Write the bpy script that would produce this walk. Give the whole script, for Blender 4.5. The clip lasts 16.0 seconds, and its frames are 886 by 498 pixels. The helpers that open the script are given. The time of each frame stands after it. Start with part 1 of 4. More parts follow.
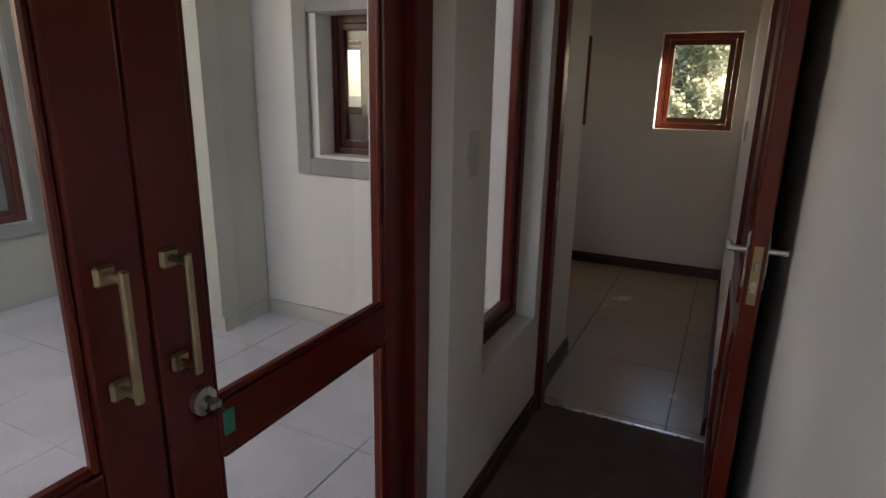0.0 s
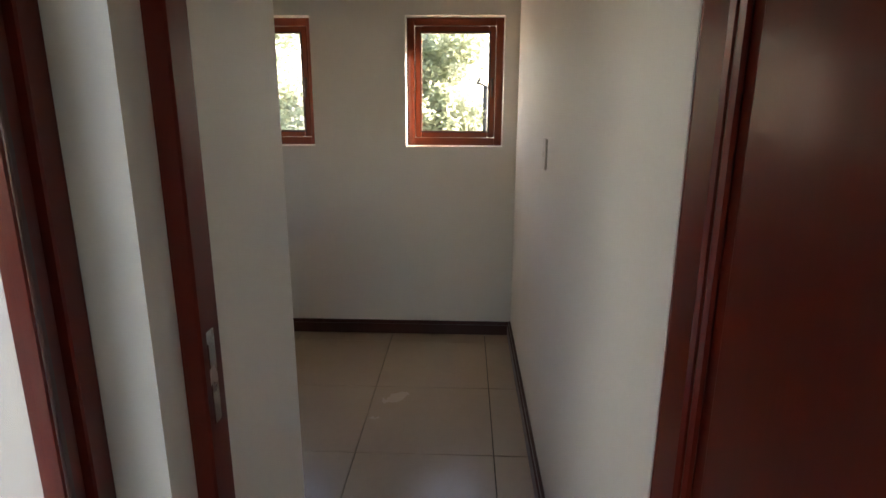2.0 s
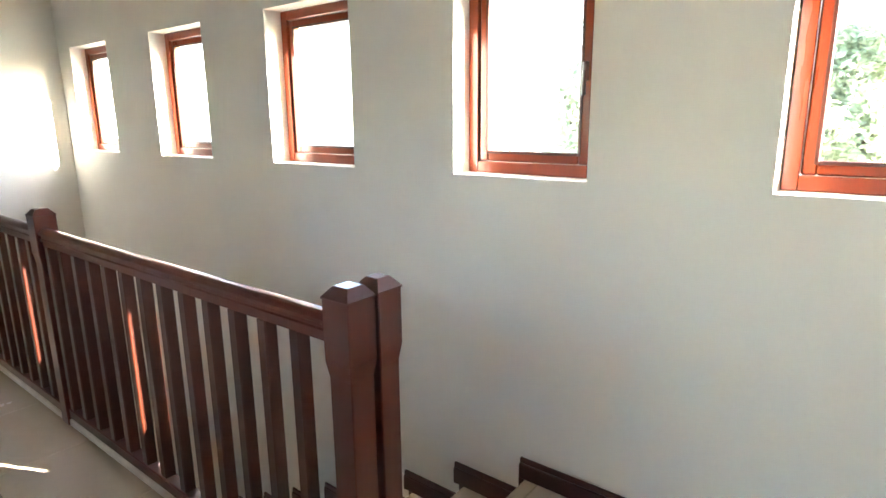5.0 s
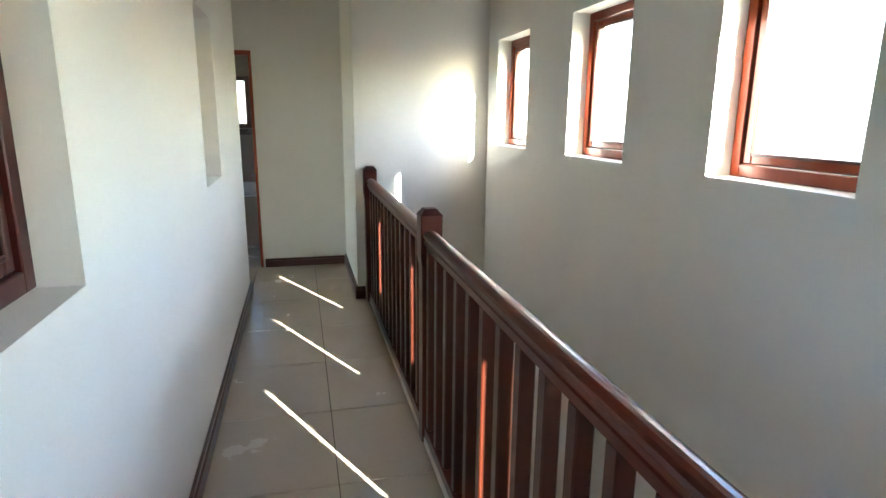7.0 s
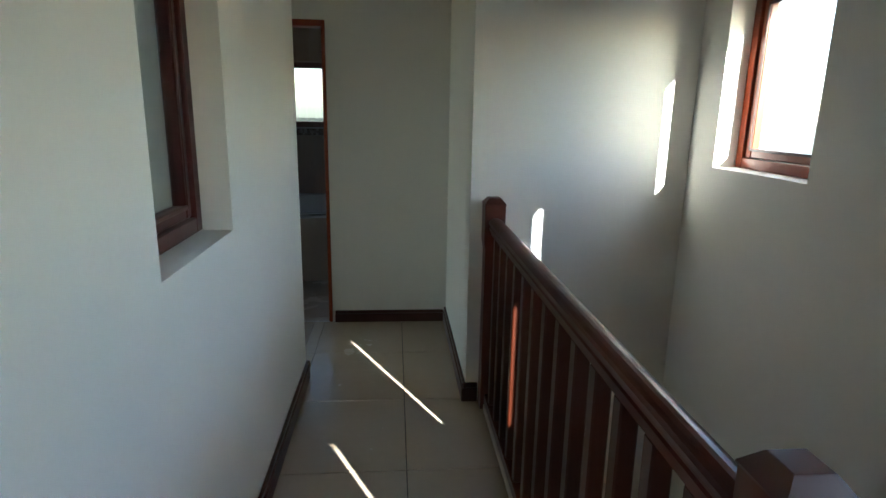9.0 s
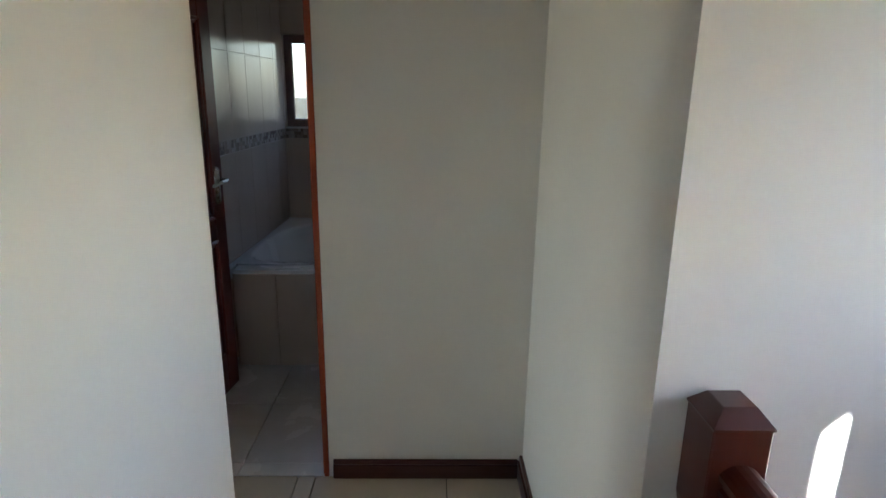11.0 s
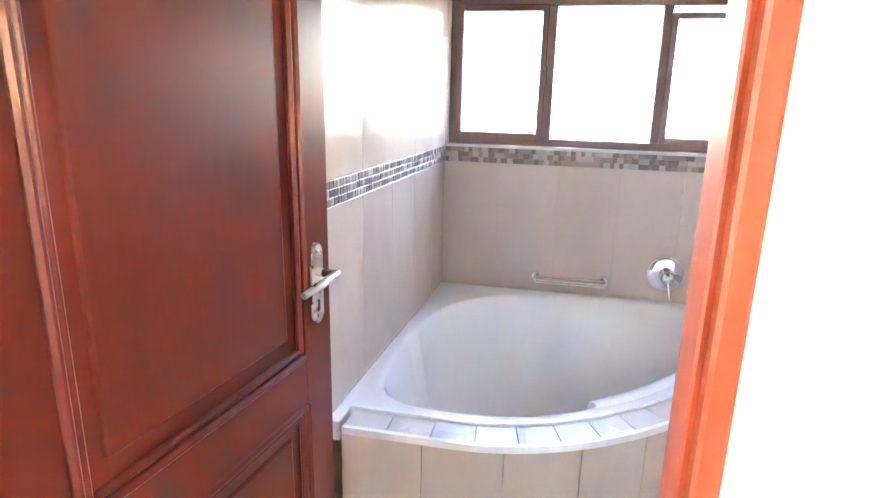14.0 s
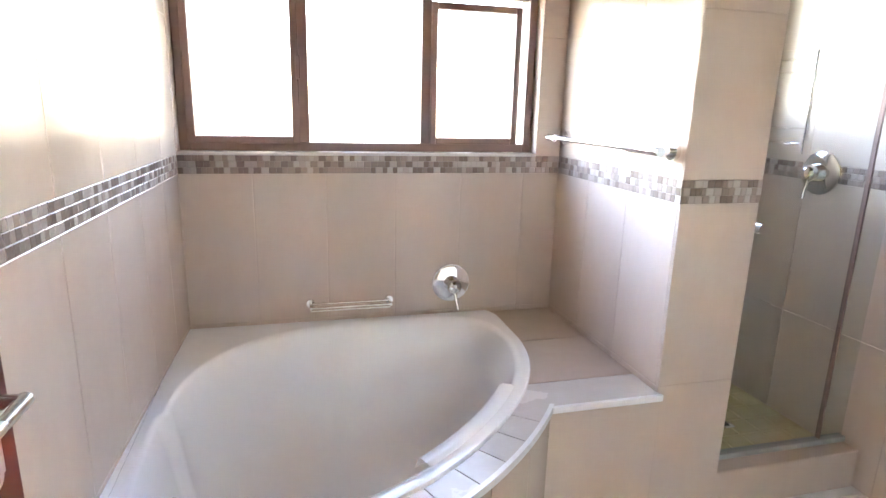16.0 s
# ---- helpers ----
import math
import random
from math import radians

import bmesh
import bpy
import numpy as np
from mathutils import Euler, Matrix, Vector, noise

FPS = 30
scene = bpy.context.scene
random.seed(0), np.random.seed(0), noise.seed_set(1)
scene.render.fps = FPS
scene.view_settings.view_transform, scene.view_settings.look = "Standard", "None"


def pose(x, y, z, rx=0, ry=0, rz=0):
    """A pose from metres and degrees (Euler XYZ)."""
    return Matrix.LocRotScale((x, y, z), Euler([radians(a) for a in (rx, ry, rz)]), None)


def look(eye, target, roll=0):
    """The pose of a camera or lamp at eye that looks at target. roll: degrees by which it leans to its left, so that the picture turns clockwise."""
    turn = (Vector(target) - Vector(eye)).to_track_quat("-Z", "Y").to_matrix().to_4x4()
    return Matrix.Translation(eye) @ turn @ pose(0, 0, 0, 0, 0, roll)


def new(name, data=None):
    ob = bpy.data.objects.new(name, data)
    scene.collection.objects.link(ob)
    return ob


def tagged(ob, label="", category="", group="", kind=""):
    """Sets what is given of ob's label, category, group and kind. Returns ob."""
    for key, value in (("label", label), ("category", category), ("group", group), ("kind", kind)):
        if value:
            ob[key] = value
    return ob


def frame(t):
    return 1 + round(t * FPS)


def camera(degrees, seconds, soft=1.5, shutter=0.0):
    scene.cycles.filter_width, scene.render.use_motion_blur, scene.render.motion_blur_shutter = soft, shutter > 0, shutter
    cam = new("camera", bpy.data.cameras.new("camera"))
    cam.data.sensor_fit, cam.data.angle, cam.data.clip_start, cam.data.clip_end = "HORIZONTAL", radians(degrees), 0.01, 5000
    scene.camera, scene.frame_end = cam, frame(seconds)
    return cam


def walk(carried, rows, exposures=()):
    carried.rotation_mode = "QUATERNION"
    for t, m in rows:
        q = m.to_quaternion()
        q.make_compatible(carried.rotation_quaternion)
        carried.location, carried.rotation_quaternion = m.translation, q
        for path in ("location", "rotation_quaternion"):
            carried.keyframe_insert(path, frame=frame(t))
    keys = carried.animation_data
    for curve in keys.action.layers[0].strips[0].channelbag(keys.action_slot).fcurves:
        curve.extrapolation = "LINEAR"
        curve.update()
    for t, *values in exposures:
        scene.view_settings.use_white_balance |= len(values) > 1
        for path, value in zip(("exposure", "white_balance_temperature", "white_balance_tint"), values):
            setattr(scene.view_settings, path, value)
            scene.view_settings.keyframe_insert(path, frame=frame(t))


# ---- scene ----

cam = camera(74.9, 16.0)
PATH = [
    (0, (-3.302, 0.074, 1.499), (-1.567, 0.917, 0.970), 1.1),
    (0.5, (-2.968, 0.178, 1.496), (-1.117, 0.728, 0.974), 0.8),
    (1, (-2.548, 0.239, 1.494), (-0.644, 0.577, 0.986), 0.6),
    (1.5, (-2.111, 0.289, 1.507), (-0.184, 0.473, 1.004), 0.2),
    (2, (-1.686, 0.307, 1.496), (0.250, 0.381, 0.999), 0.2),
    (2.5, (-1.299, 0.329, 1.495), (0.639, 0.369, 1.002), 0.1),
    (3, (-0.946, 0.347, 1.493), (0.990, 0.392, 0.994), -0.0),
    (3.2, (-0.809, 0.342, 1.484), (1.129, 0.404, 0.991), -0.0),
    (5.3, (0.197, 0.437, 1.444), (1.547, 1.841, 0.991), -0.7),
    (5.5, (0.294, 0.501, 1.447), (1.514, 2.017, 0.985), -0.8),
    (6, (0.325, 0.650, 1.453), (1.279, 2.347, 0.997), -0.3),
    (6.5, (0.386, 0.861, 1.440), (1.096, 2.676, 0.991), 0.1),
    (7, (0.442, 1.129, 1.432), (0.908, 3.022, 0.984), 0.5),
    (7.5, (0.447, 1.497, 1.438), (0.748, 3.422, 0.986), 0.9),
    (8, (0.469, 1.939, 1.437), (0.706, 3.873, 0.982), 1.0),
    (8.5, (0.469, 2.417, 1.443), (0.660, 4.354, 0.982), 1.1),
    (9, (0.488, 2.902, 1.446), (0.654, 4.840, 0.982), 1.0),
    (9.5, (0.457, 3.381, 1.449), (0.611, 5.319, 0.981), 1.1),
    (9.7, (0.460, 3.574, 1.449), (0.605, 5.515, 0.987), 1.2),
    (12, (0.460, 5.459, 1.588), (0.315, 7.505, 0.976), 1.1),
    (12.5, (0.370, 5.776, 1.554), (0.065, 7.806, 0.951), 1.5),
    (13, (0.262, 6.004, 1.502), (-0.189, 8.018, 0.939), 1.0),
    (13.5, (0.073, 6.175, 1.486), (-0.345, 8.205, 0.935), 2.0),
    (14, (-0.066, 6.396, 1.473), (-0.479, 8.422, 0.927), 1.5),
    (14.5, (-0.161, 6.519, 1.471), (-0.539, 8.554, 0.929), 1.7),
    (15, (-0.197, 6.608, 1.461), (-0.338, 8.676, 0.924), 1.7),
    (15.5, (-0.212, 6.722, 1.447), (-0.029, 8.789, 0.927), 1.6),
    (16, (-0.217, 6.802, 1.439), (0.317, 8.810, 0.931), 1.5),
]
EXPOSURES = [(0.0, 2.45, 7400, 28), (0.5, 2.70, 7500, 29), (1.0, 2.92, 7500, 28), (1.5, 3.17, 7400, 26), (2.5, 3.95, 7100, 20), (3.2, 4.33, 6900, 17), (5.5, 5.68, 6100, 11), (6.5, 5.56, 5900, 9), (7.0, 5.05, 5800, 8), (8.0, 4.35, 5700, 6),
             (9.0, 3.79, 5500, 4), (9.7, 3.60, 5400, 4), (12.0, 5.72, 5950, 22), (12.5, 6.32, 5850, 22), (13.0, 6.90, 5620, 23), (13.5, 7.95, 5700, 18), (14.0, 8.41, 6500, 26), (15.0, 8.69, 6900, 28), (16.0, 8.13, 7200, 26)]
walk(cam, [(t, look(eye, target, roll)) for t, eye, target, roll in PATH], EXPOSURES)
# ---------------------------------------------------------------- world and light
SUN_FROM = Vector((0.439, -0.8985, 0.45)).normalized()
world = bpy.data.worlds.new("world")
scene.world = world
world.use_nodes = True
wn = world.node_tree
sky = wn.nodes.new("ShaderNodeTexSky")
sky.sky_type = "NISHITA"
sky.sun_disc = False
sky.sun_elevation = math.asin(SUN_FROM.z)
sky.sun_rotation = math.atan2(SUN_FROM.x, SUN_FROM.y)
sky.air_density, sky.dust_density = 1.0, 1.2
wn.links.new(sky.outputs[0], wn.nodes["Background"].inputs[0])
wn.nodes["Background"].inputs[1].default_value = 0.15
sun = new("sun", bpy.data.lights.new("sun", "SUN"))
sun.data.energy, sun.data.angle, sun.data.color = 5.0, radians(0.5), (1.0, 0.93, 0.82)
sun.matrix_world = look(SUN_FROM * 30, (0, 0, 0))


# ---------------------------------------------------------------- materials
def mat_new(name):
    m = bpy.data.materials.new(name)
    m.use_nodes = True
    return m, m.node_tree, m.node_tree.nodes["Principled BSDF"]


def mix_node(nt, a, b, fac_socket):
    n = nt.nodes.new("ShaderNodeMix")
    n.data_type = "RGBA"
    n.inputs["A"].default_value, n.inputs["B"].default_value = (*a, 1), (*b, 1)
    nt.links.new(fac_socket, n.inputs["Factor"])
    return n.outputs["Result"]


def noise_node(nt, scale, detail=4.0, stretch=(1, 1, 1), rough=0.55):
    tc = nt.nodes.new("ShaderNodeNewGeometry")
    mp = nt.nodes.new("ShaderNodeMapping")
    mp.inputs["Scale"].default_value = stretch
    nz = nt.nodes.new("ShaderNodeTexNoise")
    nz.inputs["Scale"].default_value, nz.inputs["Detail"].default_value, nz.inputs["Roughness"].default_value = scale, detail, rough
    nt.links.new(tc.outputs["Position"], mp.inputs["Vector"])
    nt.links.new(mp.outputs[0], nz.inputs["Vector"])
    return nz.outputs["Fac"]


def ramp(nt, sock, lo, hi):
    r = nt.nodes.new("ShaderNodeMapRange")
    r.inputs["From Min"].default_value, r.inputs["From Max"].default_value = lo, hi
    nt.links.new(sock, r.inputs["Value"])
    return r.outputs["Result"]


def bump(nt, bsdf, sock, strength, dist=0.002):
    b = nt.nodes.new("ShaderNodeBump")
    b.inputs["Strength"].default_value, b.inputs["Distance"].default_value = strength, dist
    nt.links.new(sock, b.inputs["Height"])
    nt.links.new(b.outputs[0], bsdf.inputs["Normal"])


def surface(name, c1, c2, rough=0.5, rough2=None, big=2.0, small=60.0, stretch=(1, 1, 1), bump_s=0.2, bump_d=0.002,
            metal=0.0, coat=0.0, piece=0.0, lo=0.35, hi=0.65):
    """Two-scale mottled surface: c1 to c2 by large noise, fine noise in the relief and the gloss; piece: change from piece to piece."""
    m, nt, b = mat_new(name)
    f_big = ramp(nt, noise_node(nt, big, 5, stretch), lo, hi)
    f_small = noise_node(nt, small, 3, stretch)
    add = nt.nodes.new("ShaderNodeMath")
    add.operation = "MULTIPLY_ADD"
    nt.links.new(f_small, add.inputs[0])
    add.inputs[1].default_value = 0.5
    nt.links.new(f_big, add.inputs[2])
    sub = nt.nodes.new("ShaderNodeMath")
    sub.operation = "SUBTRACT"
    sub.use_clamp = True
    nt.links.new(add.outputs[0], sub.inputs[0])
    sub.inputs[1].default_value = 0.25
    fac = sub.outputs[0]
    if piece:
        oi = nt.nodes.new("ShaderNodeObjectInfo")
        pm = nt.nodes.new("ShaderNodeMath")
        pm.operation = "MULTIPLY_ADD"
        pm.use_clamp = True
        nt.links.new(oi.outputs["Random"], pm.inputs[0])
        pm.inputs[1].default_value = piece
        nt.links.new(fac, pm.inputs[2])
        fac = pm.outputs[0]
    nt.links.new(mix_node(nt, c1, c2, fac), b.inputs["Base Color"])
    rr = nt.nodes.new("ShaderNodeMapRange")
    rr.inputs["To Min"].default_value, rr.inputs["To Max"].default_value = rough, rough if rough2 is None else rough2
    nt.links.new(f_big, rr.inputs["Value"])
    nt.links.new(rr.outputs[0], b.inputs["Roughness"])
    b.inputs["Metallic"].default_value = metal
    b.inputs["Coat Weight"].default_value = coat
    b.inputs["Coat Roughness"].default_value = 0.12
    if bump_s:
        bump(nt, b, f_small, bump_s, bump_d)
    return m


M_WALL = surface("cream_wall_paint", (0.76, 0.735, 0.67), (0.80, 0.775, 0.71), 0.50, 0.64, 1.3, 90, bump_s=0.12, bump_d=0.001)
M_WALL.node_tree.nodes["Principled BSDF"].inputs["Specular IOR Level"].default_value = 0.36
# sand colour that warms the light bounced through the added passage
M_WARM_BOUNCE = surface("bounce_warming_paint", (0.64, 0.53, 0.38), (0.68, 0.57, 0.42), 0.6, 0.7, 1.3, 90, bump_s=0.1, bump_d=0.001)
M_CEIL = surface("timber_ceiling", (0.22, 0.15, 0.09), (0.28, 0.195, 0.12), 0.5, 0.6, 1.0, 60, (1, 6, 1), bump_s=0.05)
M_OUT = surface("outside_plaster", (0.49, 0.495, 0.415), (0.55, 0.55, 0.47), 0.8, 0.9, 1.5, 120, bump_s=0.3)
M_BAND = surface("grey_plaster_band", (0.30, 0.30, 0.27), (0.36, 0.36, 0.33), 0.8, 0.9, 2.0, 120, bump_s=0.3)
M_WOOD = surface("red_mahogany_varnish", (0.105, 0.0092, 0.0040), (0.142, 0.0145, 0.0062), 0.26, 0.33, 2.5, 30, (4, 4, 0.35), 0.05, 0.001, coat=0.12, lo=0.2, hi=0.8)
M_WOOD_H = surface("red_mahogany_varnish_lengthwise", (0.105, 0.0092, 0.0040), (0.142, 0.0145, 0.0062), 0.26, 0.33, 2.5, 30, (0.35, 4, 4), 0.05, 0.001, coat=0.12, lo=0.2, hi=0.8)
M_DARK = surface("dark_brown_stained_wood", (0.050, 0.013, 0.009), (0.072, 0.019, 0.012), 0.26, 0.38, 2.5, 30, (3, 1, 3), 0.05, 0.001, coat=0.05, lo=0.1, hi=0.9)
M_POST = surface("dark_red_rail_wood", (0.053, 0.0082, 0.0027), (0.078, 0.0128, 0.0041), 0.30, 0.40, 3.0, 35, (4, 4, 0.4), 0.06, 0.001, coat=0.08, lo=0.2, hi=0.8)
# rail wood darkened for the balusters: their shade is in the colour
M_BAL_SHADED = surface("dark_baluster_wood", (0.034, 0.0064, 0.0016), (0.050, 0.0096, 0.0024), 0.30, 0.40, 3.0, 35, (4, 4, 0.4), 0.06, 0.001, coat=0.04, lo=0.2, hi=0.8)
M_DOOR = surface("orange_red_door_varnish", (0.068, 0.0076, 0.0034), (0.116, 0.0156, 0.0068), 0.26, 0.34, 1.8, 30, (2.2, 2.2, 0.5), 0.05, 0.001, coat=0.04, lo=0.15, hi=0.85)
# door frame's varnish with strong light on it put into the colour
M_FRAME_LIT = surface("frame_varnish_lit", (0.26, 0.040, 0.012), (0.34, 0.062, 0.020), 0.38, 0.48, 2.5, 40, (2.5, 2.5, 0.4), 0.05, 0.001, lo=0.15, hi=0.85)
M_WIN = surface("orange_brown_window_varnish", (0.155, 0.0240, 0.0070), (0.205, 0.0370, 0.0110), 0.26, 0.34, 2.5, 30, (4, 4, 0.35), 0.05, 0.001, coat=0.10, lo=0.2, hi=0.8)
M_BROWN = surface("dark_brown_red_varnish", (0.050, 0.0090, 0.0055), (0.072, 0.0135, 0.0080), 0.28, 0.36, 2.5, 30, (4, 4, 0.35), 0.05, 0.001, lo=0.2, hi=0.8)
for m_ in (M_WIN, M_WOOD, M_WOOD_H, M_DOOR, M_FRAME_LIT, M_BROWN):
    m_.node_tree.nodes["Principled BSDF"].inputs["Specular IOR Level"].default_value = 0.32
M_TILE = surface("beige_floor_tile", (0.415, 0.330, 0.238), (0.47, 0.38, 0.28), 0.20, 0.30, 2.2, 25, bump_s=0.03, piece=0.3, lo=0.2, hi=0.8)
M_GROUT = surface("dark_grout", (0.06, 0.05, 0.04), (0.10, 0.085, 0.07), 0.9, 0.95, 20, 120, bump_s=0.3)
M_TTILE = surface("pale_terrace_tile", (0.54, 0.53, 0.55), (0.63, 0.62, 0.635), 0.35, 0.5, 4.0, 40, bump_s=0.08, piece=0.2)
M_BTILE = surface("cream_wall_tile", (0.53, 0.43, 0.355), (0.585, 0.48, 0.40), 0.13, 0.22, 2.5, 30, (1, 1, 0.4), 0.02, piece=0.15)
M_BGROUT = surface("pale_grout", (0.48, 0.39, 0.32), (0.54, 0.445, 0.37), 0.8, 0.9, 15, 120, bump_s=0.2)
M_BFLOOR = surface("pale_bathroom_floor_tile", (0.60, 0.56, 0.52), (0.68, 0.64, 0.60), 0.18, 0.3, 4, 40, bump_s=0.04, piece=0.2)
M_SHFLOOR = surface("yellow_stone_shower_tile", (0.42, 0.33, 0.18), (0.55, 0.45, 0.27), 0.5, 0.7, 8, 60, bump_s=0.3, piece=0.3)
M_TUB = surface("white_acrylic", (0.84, 0.84, 0.84), (0.87, 0.87, 0.87), 0.09, 0.14, 1.0, 10, bump_s=0.0)
M_CHROME = surface("chrome", (0.75, 0.75, 0.76), (0.82, 0.82, 0.82), 0.07, 0.14, 10, 80, bump_s=0.0, metal=1.0)
M_STEEL = surface("brushed_steel", (0.55, 0.53, 0.49), (0.66, 0.64, 0.60), 0.22, 0.34, 20, 200, (1, 1, 1), 0.0, 0.0005, metal=1.0)
M_BRASS = surface("dull_brass", (0.42, 0.32, 0.18), (0.52, 0.42, 0.27), 0.3, 0.42, 20, 150, bump_s=0.05, metal=1.0)
M_CARPET = surface("brown_carpet", (0.140, 0.082, 0.068), (0.195, 0.122, 0.102), 0.95, 1.0, 6, 350, bump_s=0.8, bump_d=0.004)
M_PLASTIC = surface("cream_plastic", (0.62, 0.59, 0.52), (0.66, 0.63, 0.56), 0.35, 0.4, 5, 60, bump_s=0.0)
M_TAG = surface("green_plastic", (0.01, 0.22, 0.12), (0.02, 0.28, 0.16), 0.35, 0.4, 8, 60, bump_s=0.0)
M_KERB = surface("worn_cream_kerb", (0.50, 0.45, 0.38), (0.62, 0.57, 0.50), 0.6, 0.75, 6, 70, bump_s=0.2)
# bronze brown, lightened to put the window's glare into the colour
M_ALU = surface("bronze_frame_glare", (0.20, 0.122, 0.104), (0.26, 0.165, 0.142), 0.35, 0.45, 4, 60, bump_s=0.05)
M_BLACK = surface("dark_gap", (0.012, 0.012, 0.012), (0.02, 0.02, 0.02), 0.7, 0.8, 5, 60, bump_s=0.0)
M_GROUND = surface("dry_grass_ground", (0.055, 0.058, 0.030), (0.095, 0.088, 0.050), 0.95, 1.0, 0.4, 8, bump_s=0.5, bump_d=0.03)
M_BARK = surface("bark", (0.07, 0.055, 0.04), (0.12, 0.10, 0.075), 0.9, 1.0, 6, 40, (3, 3, 0.6), 0.6, 0.01)
M_ROOF = surface("galvanised_roof_sheet", (0.42, 0.43, 0.44), (0.52, 0.52, 0.52), 0.45, 0.6, 1.5, 30, bump_s=0.1)


def leaf_material():
    m, nt, b = mat_new("washed_out_leaves")
    geo = nt.nodes.new("ShaderNodeNewGeometry")
    # greens paled so the colour carries the glare and haze over the foliage
    nt.links.new(mix_node(nt, (0.15, 0.19, 0.11), (0.28, 0.32, 0.20), geo.outputs["Random Per Island"]), b.inputs["Base Color"])
    b.inputs["Roughness"].default_value = 0.55
    tl = nt.nodes.new("ShaderNodeBsdfTranslucent")
    tl.inputs[0].default_value = (0.46, 0.49, 0.35, 1)
    mx = nt.nodes.new("ShaderNodeMixShader")
    mx.inputs[0].default_value = 0.58
    nt.links.new(b.outputs[0], mx.inputs[1])
    nt.links.new(tl.outputs[0], mx.inputs[2])
    nt.links.new(mx.outputs[0], nt.nodes["Material Output"].inputs["Surface"])
    return m


M_LEAF = leaf_material()


def glass_material(name, tint=(1, 1, 1), rough=0.0):
    m, nt, b = mat_new(name)
    nt.nodes.remove(b)
    out = nt.nodes["Material Output"]
    tr = nt.nodes.new("ShaderNodeBsdfTransparent")
    tr.inputs[0].default_value = (*tint, 1)
    gl = nt.nodes.new("ShaderNodeBsdfGlossy")
    gl.inputs["Roughness"].default_value = rough
    lw = nt.nodes.new("ShaderNodeLayerWeight")
    lw.inputs["Blend"].default_value = 0.5
    pw = nt.nodes.new("ShaderNodeMath")
    pw.operation = "POWER"
    nt.links.new(lw.outputs["Facing"], pw.inputs[0])
    pw.inputs[1].default_value = 5.0
    fr = nt.nodes.new("ShaderNodeMath")
    fr.operation = "MULTIPLY_ADD"
    nt.links.new(pw.outputs[0], fr.inputs[0])
    fr.inputs[1].default_value, fr.inputs[2].default_value = 0.92, 0.04
    mx = nt.nodes.new("ShaderNodeMixShader")
    nt.links.new(fr.outputs[0], mx.inputs[0])
    nt.links.new(tr.outputs[0], mx.inputs[1])
    nt.links.new(gl.outputs[0], mx.inputs[2])
    nt.links.new(mx.outputs[0], out.inputs["Surface"])
    return m


M_GLASS = glass_material("clear_glass", (0.94, 0.96, 0.95))
M_OBSCURE = glass_material("tinted_obscure_glass", (0.43, 0.43, 0.42))
# amber tint that warms daylight from the added passage window
M_WARM_GLASS = glass_material("light_warming_glass", (0.98, 0.88, 0.735))
M_SHGLASS = glass_material("shower_glass", (0.93, 0.96, 0.95))


def mosaic_material():
    m, nt, b = mat_new("brown_grey_mosaic_chips")
    oi = nt.nodes.new("ShaderNodeObjectInfo")
    r = nt.nodes.new("ShaderNodeValToRGB")
    stops = ((0.0, (0.20, 0.15, 0.125)), (0.2, (0.30, 0.235, 0.20)), (0.45, (0.39, 0.325, 0.28)), (0.65, (0.25, 0.20, 0.17)), (0.8, (0.44, 0.38, 0.33)), (1.0, (0.34, 0.285, 0.25)))
    r.color_ramp.interpolation = "CONSTANT"
    for k, (p, c) in enumerate(stops):
        e = r.color_ramp.elements[k] if k < 2 else r.color_ramp.elements.new(p)
        e.position, e.color = p, (*c, 1)
    nt.links.new(oi.outputs["Random"], r.inputs[0])
    nt.links.new(r.outputs[0], b.inputs["Base Color"])
    b.inputs["Roughness"].default_value = 0.25
    return m


M_MOSAIC = mosaic_material()
M_MGROUT = surface("brown_mosaic_grout", (0.27, 0.225, 0.195), (0.33, 0.28, 0.245), 0.8, 0.9, 15, 120, bump_s=0.2)


# ---------------------------------------------------------------- building blocks
def mesh_of(name, bm, material, smooth=False):
    me = bpy.data.meshes.new(name)
    bmesh.ops.recalc_face_normals(bm, faces=bm.faces)
    bm.to_mesh(me)
    bm.free()
    me.materials.append(material)
    if smooth:
        for p in me.polygons:
            p.use_smooth = True
        me.set_sharp_from_angle(angle=radians(40))
    return me


def part(name, bm, material, parent=None, label="", smooth=False):
    ob = new(name, mesh_of(name, bm, material, smooth))
    if parent is not None:
        ob.parent = parent
    if label:
        ob["label"] = label
    return ob


def put(bm, x0, x1, y0, y1, z0, z1, bevel=0.0, seg=1, m=None):
    """Adds a box, bevelled, to bm."""
    r = bmesh.ops.create_cube(bm, size=1)
    vs = r["verts"]
    mm = Matrix.Translation(((x0 + x1) / 2, (y0 + y1) / 2, (z0 + z1) / 2)) @ Matrix.Diagonal((x1 - x0, y1 - y0, z1 - z0, 1))
    if m is not None:
        mm = m @ mm
    bmesh.ops.transform(bm, matrix=mm, verts=vs)
    if bevel:
        es = list({e for v in vs for e in v.link_edges})
        bmesh.ops.bevel(bm, geom=es, offset=bevel, segments=seg, affect="EDGES", profile=0.5)
    return bm


def bx(x0, x1, y0, y1, z0, z1, bevel=0.0, seg=1, m=None):
    return put(bmesh.new(), x0, x1, y0, y1, z0, z1, bevel, seg, m)


